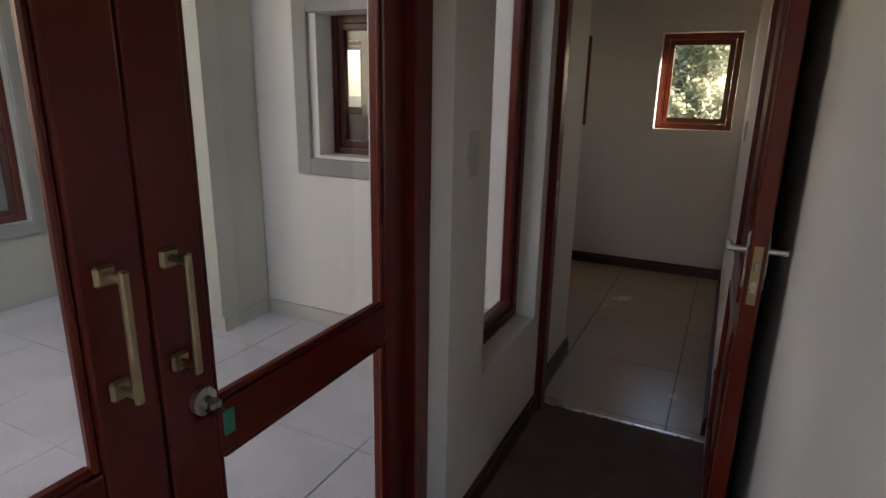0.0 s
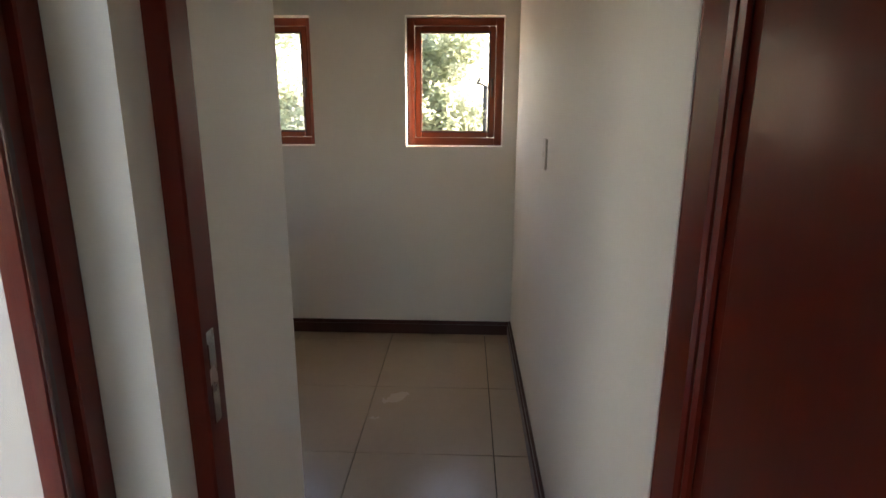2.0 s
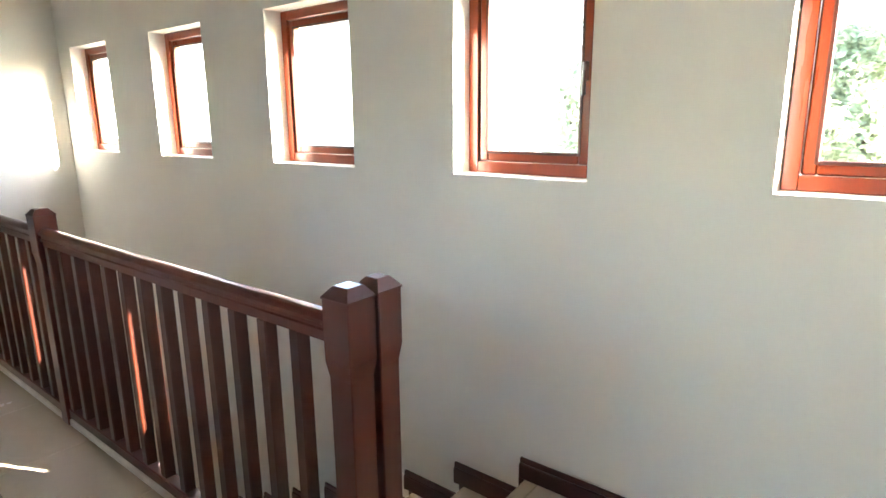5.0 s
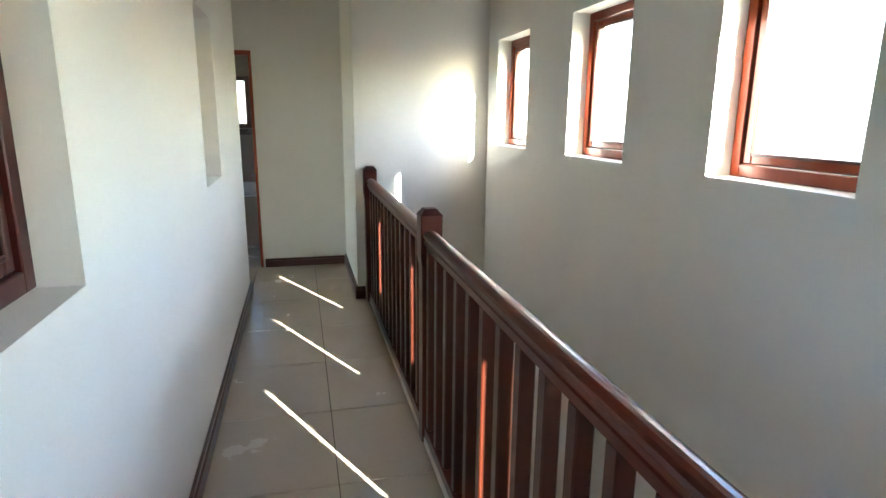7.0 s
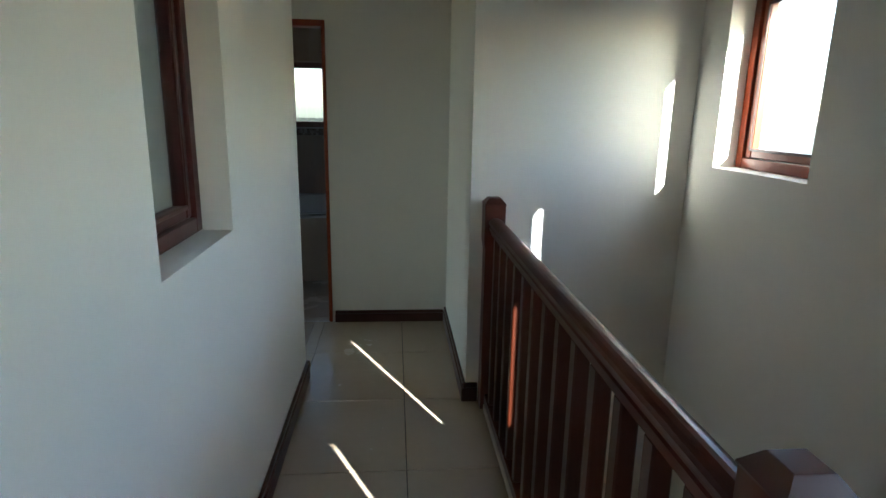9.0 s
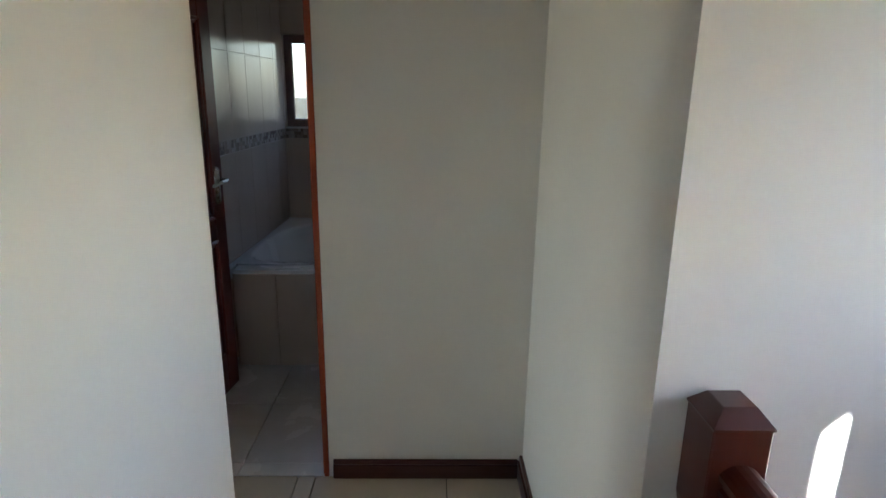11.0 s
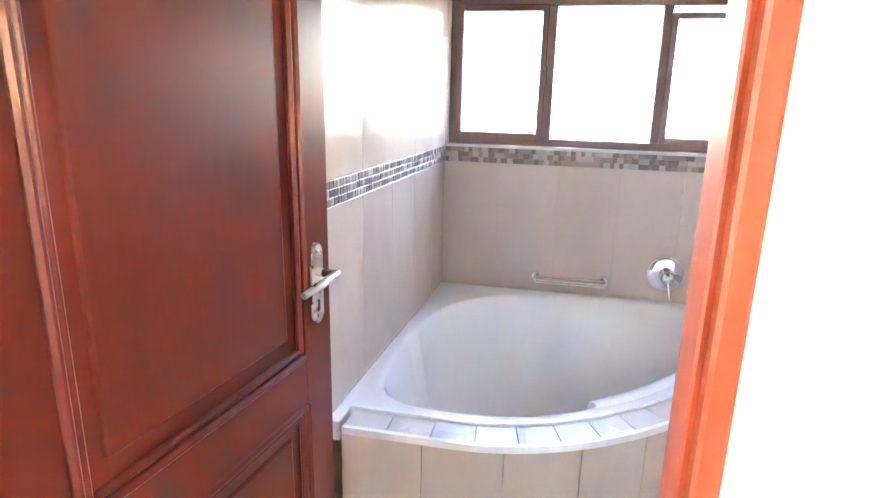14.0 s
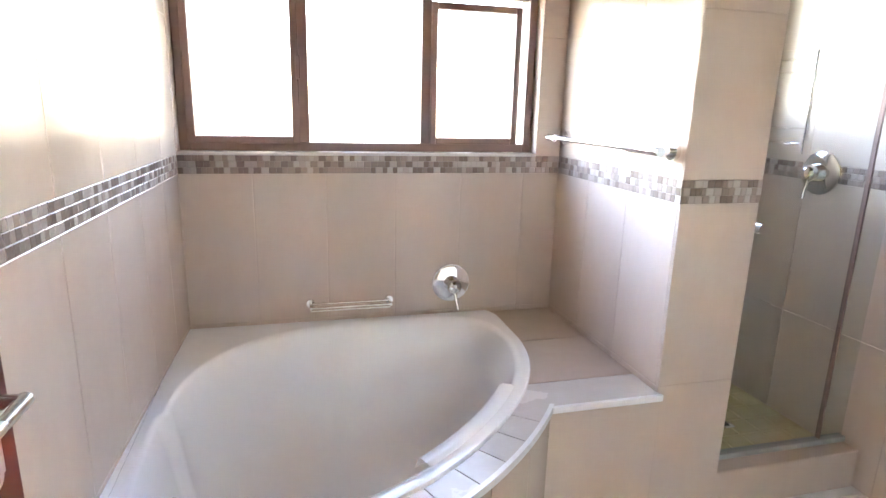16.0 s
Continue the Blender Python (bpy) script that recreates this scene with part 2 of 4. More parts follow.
def rod(bm, a, b, r, seg=14, r2=None):
    a, b = Vector(a), Vector(b)
    d = b - a
    m = Matrix.Translation((a + b) / 2) @ d.to_track_quat("Z", "Y").to_matrix().to_4x4()
    bmesh.ops.create_cone(bm, cap_ends=True, segments=seg, radius1=r, radius2=r if r2 is None else r2, depth=d.length, matrix=m)
    return bm


def wall(name, axis, a0, a1, u0, u1, z0, z1, holes=(), material=None):
    """A wall of thickness a0..a1 across axis, u0..u1 along the other, with openings (u0, u1, z0, z1) right through it."""
    us = sorted({u0, u1, *[h for q in holes for h in q[:2]]})
    zs = sorted({z0, z1, *[h for q in holes for h in q[2:]]})
    cells = {}
    for i in range(len(us) - 1):
        for k in range(len(zs) - 1):
            cu, cz = (us[i] + us[i + 1]) / 2, (zs[k] + zs[k + 1]) / 2
            cells[i, k] = not any(q[0] < cu < q[1] and q[2] < cz < q[3] for q in holes)
    bm = bmesh.new()
    verts = {}

    def vert(a, i, k):
        key = (a, i, k)
        if key not in verts:
            verts[key] = bm.verts.new((a, us[i], zs[k]) if axis == "x" else (us[i], a, zs[k]))
        return verts[key]

    for (i, k), solid in cells.items():
        if not solid:
            continue
        for a in (a0, a1):
            bm.faces.new([vert(a, i, k), vert(a, i + 1, k), vert(a, i + 1, k + 1), vert(a, i, k + 1)])
        for di, dk, p, q in ((-1, 0, (i, k), (i, k + 1)), (1, 0, (i + 1, k), (i + 1, k + 1)), (0, -1, (i, k), (i + 1, k)), (0, 1, (i, k + 1), (i + 1, k + 1))):
            if not cells.get((i + di, k + dk), False):
                bm.faces.new([vert(a0, *p), vert(a0, *q), vert(a1, *q), vert(a1, *p)])
    ob = part(name, bm, material or M_WALL)
    return tagged(ob, kind="structure")


def solid(name, x0, x1, y0, y1, z0, z1, material, bevel=0.0):
    return tagged(part(name, bx(x0, x1, y0, y1, z0, z1, bevel), material), kind="structure")


def frame_ring(bm, axis, a0, a1, u0, u1, z0, z1, w, bevel=0.004, bottom=None):
    """Four mitre-less members of a rectangular frame."""
    wb = w if bottom is None else bottom
    for (p0, p1, q0, q1) in ((u0, u0 + w, z0, z1), (u1 - w, u1, z0, z1), (u0 + w, u1 - w, z1 - w, z1), (u0 + w, u1 - w, z0, z0 + wb)):
        if axis == "x":
            put(bm, a0, a1, p0, p1, q0, q1, bevel)
        elif axis == "z":
            put(bm, p0, p1, q0, q1, a0, a1, bevel)
        else:
            put(bm, p0, p1, a0, a1, q0, q1, bevel)
    return bm


# ---------------------------------------------------------------- the plan, in metres
EAST = 1.895          # inner face of the window wall
EAST_OUT = 2.152
CEIL = 2.6
DOWN = -2.7
NORTH = 6.77          # end wall of the corridor
STAIR_END = 5.6
RETURN = 0.846
TUB_Z = 0.53
WINDOWS_E = ((0.085, 0.671), (1.235, 1.803), (2.376, 2.983), (3.566, 4.166), (4.772, 5.378))
WIN_Z = (1.224, 1.977)
WINDOWS_W = ((1.875, 2.42), (4.11, 4.665))
WINW_Z = (1.085, 1.935)
# unseen opening added to light the lobby from the west
LOBBY_WEST = (0.0, 0.70, 0.30, 2.20)
# unseen openings added to bring daylight to the corridor's end wall
ALCOVE_WEST = (5.98, 6.66, -0.02, 2.05)
PASSAGE_END = (5.94, 6.73, 0.25, 2.30)
LOBWIN = (-1.53, -0.905, 0.51, 2.03)

# shell
wall("wall_east", "x", EAST, EAST_OUT, -0.3, 6.9, DOWN, CEIL, [(a, b, *WIN_Z) for a, b in WINDOWS_E])
wall("wall_south", "y", -0.3, 0.0, -0.855, EAST, DOWN, CEIL)
wall("wall_lobby_south", "y", -0.3, -0.11, -4.3, -0.855, -0.3, CEIL)
wall("wall_lobby_west", "x", -4.5, -4.3, -0.3, 1.05, -0.3, CEIL, [LOBBY_WEST])
wall("wall_lobby_north", "y", 0.77, 1.05, -4.3, -0.752, -0.3, CEIL, [LOBWIN, (-3.62, -1.818, -0.02, 2.12)])
wall("wall_passage_north", "y", 0.80, 1.05, -0.752, -0.130, -0.3, CEIL)
wall("wall_lobby_door_head", "x", -0.82, -0.754, 0.0, 0.80, 2.06, CEIL)
wall("wall_corridor_west", "x", -0.3, 0.0, 1.05, 5.9, -0.3, CEIL, [(a, b, *WINW_Z) for a, b in WINDOWS_W])
wall("wall_alcove_south", "y", 5.75, 5.9, -0.9, -0.3, -0.3, CEIL)
wall("wall_alcove_west", "x", -0.9, -0.76, 5.9, NORTH, -0.3, CEIL, [ALCOVE_WEST])
wall("wall_end", "y", NORTH, 6.852, -0.9, 2.0, -0.3, CEIL, [(-0.740, 0.056, -0.02, 1.985)])
# unseen passage added west of the alcove to light the end wall
wall("wall_added_passage_end", "x", -2.5, -2.3, 5.9, 6.9, -0.3, CEIL, [PASSAGE_END], M_WARM_BOUNCE)
wall("wall_added_passage_north", "y", NORTH, 6.9, -2.3, -0.9, -0.3, CEIL, material=M_WARM_BOUNCE)
solid("floor_side_passage", -2.3, -0.9, 5.9, NORTH, -0.25, 0.0, M_TILE)
solid("ceiling_added_passage", -2.5, -0.97, 5.9, 6.9, CEIL, CEIL + 0.12, M_CEIL)
solid("wall_stair_end", RETURN, EAST, STAIR_END, NORTH, DOWN, CEIL, M_WALL)
solid("wall_stairwell_west", 0.80, 0.935, 1.44, STAIR_END, DOWN, -0.25, M_WALL)
wall("wall_bathroom_west_front", "x", -0.9, -0.76, 6.852, 7.58, -0.3, CEIL)
wall_bw = wall("wall_bathroom_west", "x", -0.9, -0.5785, 7.58, 8.948, -0.3, CEIL, material=M_BGROUT)
wall_bn = wall("wall_bathroom_north", "y", 8.9415, 9.17, -0.9, 2.0, DOWN, CEIL, [(-0.575, 0.735, 1.175, 1.78), (1.22, 1.68, 1.35, 1.95)], material=M_BGROUT)
wall_stub = wall("wall_shower_stub", "x", 0.8365, 1.0985, 8.1665, 8.9415, -0.3, CEIL, material=M_BGROUT)
wall_be = wall("wall_shower_east", "x", 1.8015, 2.0, 6.852, 8.9415, -0.3, CEIL, material=M_BGROUT)
# floors and ceilings
floor_landing = solid("floor_landing", -0.75, EAST, 0.0, 1.44, -0.25, -0.012, M_GROUT)
solid("floor_jog", -0.3, 0.0, 0.8, 1.05, -0.25, 0.0, M_TILE)
floor_corridor = solid("floor_corridor", -0.3, 0.935, 1.44, NORTH, -0.25, -0.012, M_GROUT)
floor_alcove = solid("floor_alcove", -0.9, -0.3, 5.9, NORTH, -0.25, -0.012, M_GROUT)
floor_bath = solid("floor_bathroom", -0.9, 1.9, NORTH, 8.95, -0.25, -0.012, M_GROUT)
solid("floor_lobby", -4.3, -0.75, -0.11, 0.77, -0.25, -0.03, M_GROUT)
solid("floor_downstairs", 0.8, EAST, -0.3, STAIR_END, DOWN - 0.1, DOWN, M_TILE)
solid("wall_under_landing", -0.82, EAST, 0.0, 0.12, DOWN, -0.25, M_WALL)
solid("ceiling_lobby", -4.5, EAST_OUT, -0.3, 1.05, CEIL, CEIL + 0.12, M_CEIL)
solid("ceiling_corridor", -0.3, EAST_OUT, 1.05, 9.36, CEIL, CEIL + 0.12, M_CEIL)
solid("ceiling_alcove", -0.97, -0.3, 5.75, 9.36, CEIL, CEIL + 0.12, M_CEIL)
# terrace court and the spaces that look on to it
floor_terrace = solid("floor_terrace", -4.3, -0.3, 1.05, 4.55, -0.3, -0.082, M_GROUT)
wall("wall_terrace_west", "x", -4.5, -4.3, 1.05, 5.9, -0.3, CEIL, material=M_OUT)
wall("wall_terrace_north", "y", 4.55, 4.75, -4.3, -0.742, -0.3, CEIL, [(-1.85, -0.93, 0.53, 1.95)], material=M_OUT)
solid("wall_terrace_pier", -0.742, -0.31, 2.92, 3.3, -0.3, CEIL, M_OUT)
# stand-in for the room behind window_7, partly roofless to let skylight in
wall("wall_skylit_room", "x", -0.742, -0.62, 3.3, 4.55, -0.3, CEIL, material=M_OUT)
wall("wall_skylit_room_west", "x", -1.02, -0.9, 4.75, 5.75, -0.3, CEIL, material=M_OUT)
solid("floor_light_well", -1.0, -0.3, 3.3, 5.75, -0.4, -0.3, M_TTILE)
solid("wall_far_room", -4.3, -1.02, 5.75, 5.896, -0.3, CEIL, M_WALL)
solid("wall_added_passage_south", -2.3, -0.9, 5.897, 5.93, -0.3, CEIL, M_WARM_BOUNCE)
solid("floor_far_room", -4.3, -1.02, 4.75, 5.75, -0.4, -0.3, M_CARPET)
solid("ceiling_far_room", -4.5, -1.02, 4.55, 5.9, CEIL, CEIL + 0.12, M_CEIL)
# unseen slab added over the terrace to hold back skylight
solid("ceiling_sky_blocker", -2.2, -0.3, 1.05, 4.55, CEIL, CEIL + 0.12, M_CEIL)
# outside skins
solid("wall_lower_west", -4.5, -4.3, -0.3, 5.9, DOWN - 0.2, -0.303, M_OUT)
solid("wall_lower_south", -4.3, -0.86, -0.3, -0.12, DOWN - 0.2, -0.303, M_OUT)
solid("wall_lower_court", -4.3, -0.9, 5.76, 5.9, DOWN - 0.2, -0.405, M_OUT)
solid("wall_lower_bath_west", -0.9, -0.77, 5.76, 8.94, DOWN - 0.2, -0.303, M_OUT)
solid("wall_lower_bath_east", 1.81, 2.0, 6.9, 8.94, DOWN - 0.2, -0.303, M_OUT)
# carpet in the lobby
tagged(part("carpet", bx(-4.3, -0.742, -0.11, 0.77, -0.03, 0.002, 0.004), M_CARPET), "flat brown fitted carpet up to the doorway", "carpet")
tagged(part("threshold_strip", bx(-0.752, -0.732, 0.0, 0.76, -0.005, 0.006, 0.002), M_STEEL), "thin metal strip where carpet meets tile", "threshold", kind="structure")


# ---------------------------------------------------------------- skirtings
def skirting(name, x0, x1, y0, y1, z0=0.0, h=0.10):
    """Stained board with a stepped, rounded top; laid along its longer side."""
    bm = bmesh.new()
    put(bm, x0, x1, y0, y1, z0 + 0.001, z0 + h * 0.74, 0.002)
    c = 0.35
    if x1 - x0 > y1 - y0:
        dy = (y1 - y0) * c
        inner = (y0, y1 - dy) if abs(y0) < 0.0011 or name.endswith("south") else (y0 + dy, y1)
        put(bm, x0, x1, *inner, z0 + h * 0.74, z0 + h, 0.003)
    else:
        dx = (x1 - x0) * c
        inner = (x0, x1 - dx) if name.endswith("west") else (x0 + dx, x1)
        put(bm, *inner, y0, y1, z0 + h * 0.74, z0 + h, 0.003)
    return tagged(part("baseboard_" + name, bm, M_DARK), kind="structure")


skirting("landing_south", -0.69, EAST - 0.02, 0.001, 0.021)
skirting("landing_east", EAST - 0.021, EAST - 0.001, 0.0, 1.465, h=0.09)
skirting("passage_north", -0.748, -0.112, 0.779, 0.799)
skirting("corridor_west", 0.001, 0.021, 1.05, 5.9)
skirting("left_end_north", -0.3, 0.018, 5.901, 5.918, h=0.095)
skirting("end_north", 0.075, RETURN - 0.02, NORTH - 0.021, NORTH - 0.001, h=0.083)
skirting("return_east", RETURN - 0.021, RETURN - 0.001, STAIR_END - 0.018, NORTH)
skirting("return_end_north", RETURN - 0.018, 0.905, STAIR_END - 0.02, STAIR_END - 0.001)
skirting("lobby_north", -1.8, -0.83, 0.749, 0.769, h=0.09)


# ---------------------------------------------------------------- stairs
RISE, GOING, STEPS = 0.163, 0.305, 13
stairs = tagged(new("staircase"), "tiled staircase going down beside the window wall", "stairs", kind="structure")
for i in range(STEPS):
    y0 = 1.44 + i * GOING
    part("step", bx(0.936, EAST, y0, y0 + GOING, DOWN, -RISE * (i + 1), 0.0), M_TILE, stairs)
for i in range(STEPS):
    y0 = 1.465 + i * GOING
    z0 = -RISE * (i + 1)
    bm = bmesh.new()
    put(bm, EAST - 0.021, EAST - 0.001, y0 - 0.0, y0 + GOING + 0.03, z0 + 0.001, z0 + 0.075, 0.002)
    put(bm, EAST - 0.014, EAST - 0.001, y0 - 0.0, y0 + GOING + 0.03, z0 + 0.075, z0 + 0.10, 0.002)
    put(bm, EAST - 0.021, EAST - 0.001, y0 - 0.03, y0 + 0.0, z0 + 0.001, z0 + RISE + 0.001, 0.002)
    tagged(part("baseboard_stairs", bm, M_DARK), kind="structure")


# ---------------------------------------------------------------- windows
def casement(name, axis, wall_face, out, u0, u1, z0, z1, depth, material, label, glass=None):
    """Wooden casement set back by depth from the wall's inner face; out: +1 or -1, the way to the outside."""
    w = tagged(new(name), label, "window", kind="structure")
    a = wall_face + out * depth
    lo, hi = sorted((a, a + out * 0.06))
    g = 0.0015
    part("window_frame", frame_ring(bmesh.new(), axis, lo, hi, u0 + g, u1 - g, z0 + g, z1 - g, 0.045, 0.003), material, w)
    lo2, hi2 = sorted((a + out * 0.012, a + out * 0.052))
    part("sash", frame_ring(bmesh.new(), axis, lo2, hi2, u0 + 0.048, u1 - 0.048, z0 + 0.048, z1 - 0.048, 0.040, 0.005), material, w)
    b0, b1 = sorted((a + out * 0.006, a + out * 0.012))
    part("glazing_bead", frame_ring(bmesh.new(), axis, b0, b1, u0 + 0.078, u1 - 0.078, z0 + 0.078, z1 - 0.078, 0.012, 0.002), M_DARK, w)
    p0, p1 = sorted((a + out * 0.030, a + out * 0.034))
    pane = part("pane", bx(p0, p1, u0 + 0.085, u1 - 0.085, z0 + 0.085, z1 - 0.085) if axis == "x" else bx(u0 + 0.085, u1 - 0.085, p0, p1, z0 + 0.085, z1 - 0.085), glass or M_GLASS, w)
    pane.visible_shadow = False
    hb = bmesh.new()
    ch = u0 + 0.066
    zc = (z0 + z1) / 2
    s0, s1 = sorted((a + out * 0.010, a - out * 0.012))
    if axis == "x":
        put(hb, s0, s1, ch - 0.008, ch + 0.008, zc - 0.035, zc + 0.03, 0.003)
        put(hb, s0 - 0.006, s0 + 0.006, ch - 0.007, ch + 0.007, zc - 0.085, zc + 0.0, 0.003)
    else:
        put(hb, ch - 0.008, ch + 0.008, s0, s1, zc - 0.035, zc + 0.03, 0.003)
    part("window_handle", hb, M_DARK, w, "dark metal casement handle")
    return w


for k, (a, b) in enumerate(WINDOWS_E):
    casement("window_%d" % (k + 1), "x", EAST, 1, a, b, *WIN_Z, 0.10, M_WIN, "small red-brown wooden casement in a deep reveal")
for k, (a, b) in enumerate(WINDOWS_W):
    casement("window_%d" % (k + 6), "x", 0.0, -1, a, b, *WINW_Z, 0.088, M_BROWN, "dark red wooden casement in the corridor wall")
# added behind the start of the walk, only for its daylight
casement("window_12", "x", -4.3, -1, *LOBBY_WEST, 0.088, M_WOOD, "added unseen window that lets west daylight into the lobby")
# added light source for the end wall, never in view
casement("window_13", "x", -2.3, -1, *PASSAGE_END, 0.09, M_WOOD, "tall red-brown wooden window with pale amber glass", M_WARM_GLASS)
casement("window_8", "y", 0.77, 1, *LOBWIN, 0.088, M_WOOD, "tall narrow dark red wooden window beside the door")
casement("window_9", "y", 4.55, 1, -1.85, -0.93, 0.53, 1.95, 0.05, M_WOOD, "dark wooden window across the terrace")


def surround(name, axis, a0, a1, u0, u1, z0, z1, w):
    return tagged(part(name, frame_ring(bmesh.new(), axis, a0, a1, u0 - w, u1 + w, z0 - w, z1 + w, w, 0.004), M_BAND), kind="structure")


surround("trim_terrace_window", "x", -0.335, -0.301, WINDOWS_W[0][0], WINDOWS_W[0][1] + 0.05, WINW_Z[0] - 0.02, WINW_Z[1], 0.105)
surround("trim_far_window", "y", 4.515, 4.549, -1.85, -0.93, 0.53, 1.95, 0.09)
solid("baseboard_terrace_east", -0.325, -0.305, 1.05, 2.92, -0.07, 0.03, M_OUT)
solid("baseboard_terrace_pier", -0.745, -0.325, 2.9, 2.919, -0.07, 0.03, M_OUT)


# ---------------------------------------------------------------- doors
def panel_door(name, label, width, height, up, material, thick=0.042):
    """A two-panel door leaf in its own axes: hinge at x=0, front face at y=0, thickness to +y; up raises lock and middle rail."""
    d = tagged(new(name), label, "door", kind="structure")
    st, mid0, mid1, bot = 0.098, 0.757 + up, 0.866 + up, 0.20
    bm = bmesh.new()
    put(bm, 0, st, 0, thick, 0.008, height, 0.003)
    put(bm, width - st, width, 0, thick, 0.008, height, 0.003)
    put(bm, st, width - st, 0.0, thick, height - 0.11, height, 0.003)
    put(bm, st, width - st, 0.0, thick, mid0, mid1, 0.003)
    put(bm, st, width - st, 0.0, thick, 0.008, bot, 0.003)
    part("leaf_frame", bm, material, d)
    for z0, z1 in ((bot, mid0), (mid1, height - 0.11)):
        bm = bmesh.new()
        put(bm, st, width - st, 0.012, thick - 0.012, z0, z1)
        put(bm, st + 0.05, width - st - 0.05, 0.006, thick - 0.006, z0 + 0.05, z1 - 0.05, 0.006, 2)
        part("door_panel", bm, material, d)
        for y0, y1, y2, y3 in ((-0.009, 0.013, -0.003, 0.013), (thick - 0.013, thick + 0.009, thick - 0.013, thick + 0.003)):
            mb = bmesh.new()
            frame_ring(mb, "y", y0, y1, st - 0.006, width - st + 0.006, z0 - 0.006, z1 + 0.006, 0.014, 0.005)
            frame_ring(mb, "y", y2, y3, st + 0.009, width - st - 0.009, z0 + 0.009, z1 - 0.009, 0.013, 0.005)
            part("panel_moulding", mb, material, d)
    for side in (0, 1):
        s = -1 if side == 0 else 1
        y = 0.0 if side == 0 else thick
        x = width - 0.055
        hb = bmesh.new()
        put(hb, x - 0.021, x + 0.021, *sorted((y, y + s * 0.006)), 0.935 + up, 1.075 + up, 0.0022, 2)
        for zc in (0.938, 1.072):
            rod(hb, (x, y, zc + up), (x, y + s * 0.0058, zc + up), 0.0185, 20, 0.0165)
            rod(hb, (x, y + s * 0.005, zc + up), (x, y + s * 0.0075, zc + up), 0.004, 10)
        plate = part("handle_plate", hb, M_STEEL, d, "satin steel lever handle plate")
        kb = bmesh.new()
        put(kb, x - 0.004, x + 0.004, *sorted((y + s * 0.005, y + s * 0.0068)), 0.948 + up, 0.972 + up)
        part("keyhole", kb, M_BLACK, plate)
        lb = bmesh.new()
        rod(lb, (x, y + s * 0.004, 1.03 + up), (x, y + s * 0.050, 1.03 + up), 0.009)
        rod(lb, (x + 0.006, y + s * 0.046, 1.031 + up), (x - 0.06, y + s * 0.050, 1.028 + up), 0.0085)
        rod(lb, (x - 0.058, y + s * 0.050, 1.028 + up), (x - 0.112, y + s * 0.043, 1.020 + up), 0.0085, r2=0.0065)
        part("lever", lb, M_STEEL, plate, smooth=True)
    eb = bmesh.new()
    put(eb, width - 0.001, width + 0.0015, thick / 2 - 0.011, thick / 2 + 0.011, 0.892 + up, 1.053 + up, 0.0006)
    lock = part("lock_plate", eb, M_BRASS, d, "brass lock plate in the door's edge")
    part("latch", bx(width, width + 0.009, thick / 2 - 0.006, thick / 2 + 0.006, 0.985 + up, 1.01 + up, 0.002), M_STEEL, lock)
    part("bolt", bx(width, width + 0.004, thick / 2 - 0.006, thick / 2 + 0.006, 0.925 + up, 0.955 + up, 0.001), M_STEEL, lock)
    for z in (0.37, 1.75):
        hb = bmesh.new()
        rod(hb, (-0.004, -0.006, z - 0.05), (-0.004, -0.006, z + 0.05), 0.006)
        put(hb, 0.0, 0.028, -0.0015, 0.001, z - 0.05, z + 0.05)
        part("hinge", hb, M_STEEL, d, "steel butt hinge")
    return d


# lobby door: open into the lobby, back against the wall; its front faces the passage
d1 = panel_door("door_1", "open red-brown two-panel wooden door folded back against the lobby wall", 0.775, 2.03, 0.07, M_WOOD)
h1, f1 = Vector((-0.862, -0.001, 0)), Vector((-1.742, -0.010, 0))
d1.matrix_world = Matrix.Translation(h1) @ Matrix.Rotation(math.atan2(f1.y - h1.y, f1.x - h1.x), 4, "Z")
# bathroom door: opens inwards, hinge on the west jamb
d2 = panel_door("door_2", "orange-red two-panel wooden door standing open into the bathroom", 0.70, 1.815, 0.0, M_DOOR)
h2, f2 = Vector((-0.612, 6.815, 0)), Vector((-0.525, 7.515, 0))
d2.matrix_world = Matrix.Translation(h2) @ Matrix.Rotation(math.atan2(f2.y - h2.y, f2.x - h2.x), 4, "Z")

# frames
f = tagged(new("door_frame_1"), "dark red wooden frame of the lobby doorway", "door frame", kind="structure")
for y0, y1 in ((0.735, 0.799), (-0.045, -0.002)):
    bm = bx(-0.825, -0.752, y0, y1, 0.0, 2.06, 0.004) if y0 > 0 else bx(-0.859, -0.85, y0, y1, 0.0, 2.06, 0.002)
    part("jamb", bm, M_WOOD, f)
part("strike_plate", bx(-0.805, -0.780, 0.733, 0.7365, 0.95, 1.12, 0.001), M_STEEL, f, "worn steel strike plate")
part("head", bx(-0.825, -0.752, 0.0, 0.735, 2.02, 2.059, 0.004), M_WOOD, f)
f = tagged(new("door_frame_2"), "red wooden frame of the bathroom doorway", "door frame", kind="structure")
# west jamb in plain door varnish, east jamb painted as brightly lit
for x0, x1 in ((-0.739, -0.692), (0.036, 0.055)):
    part("jamb", bx(x0, x1, NORTH - 0.006, 6.858, 0.0, 1.984, 0.003), M_DOOR if x0 < -0.5 else M_FRAME_LIT, f)
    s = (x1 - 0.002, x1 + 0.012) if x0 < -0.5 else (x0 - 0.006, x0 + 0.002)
    part("door_stop", bx(*s, NORTH + 0.01, NORTH + 0.055, 0.0, 1.945, 0.002), M_DOOR if x0 < -0.5 else M_FRAME_LIT, f)
part("head", bx(-0.692, 0.036, NORTH - 0.006, 6.858, 1.945, 1.984, 0.004), M_FRAME_LIT, f)

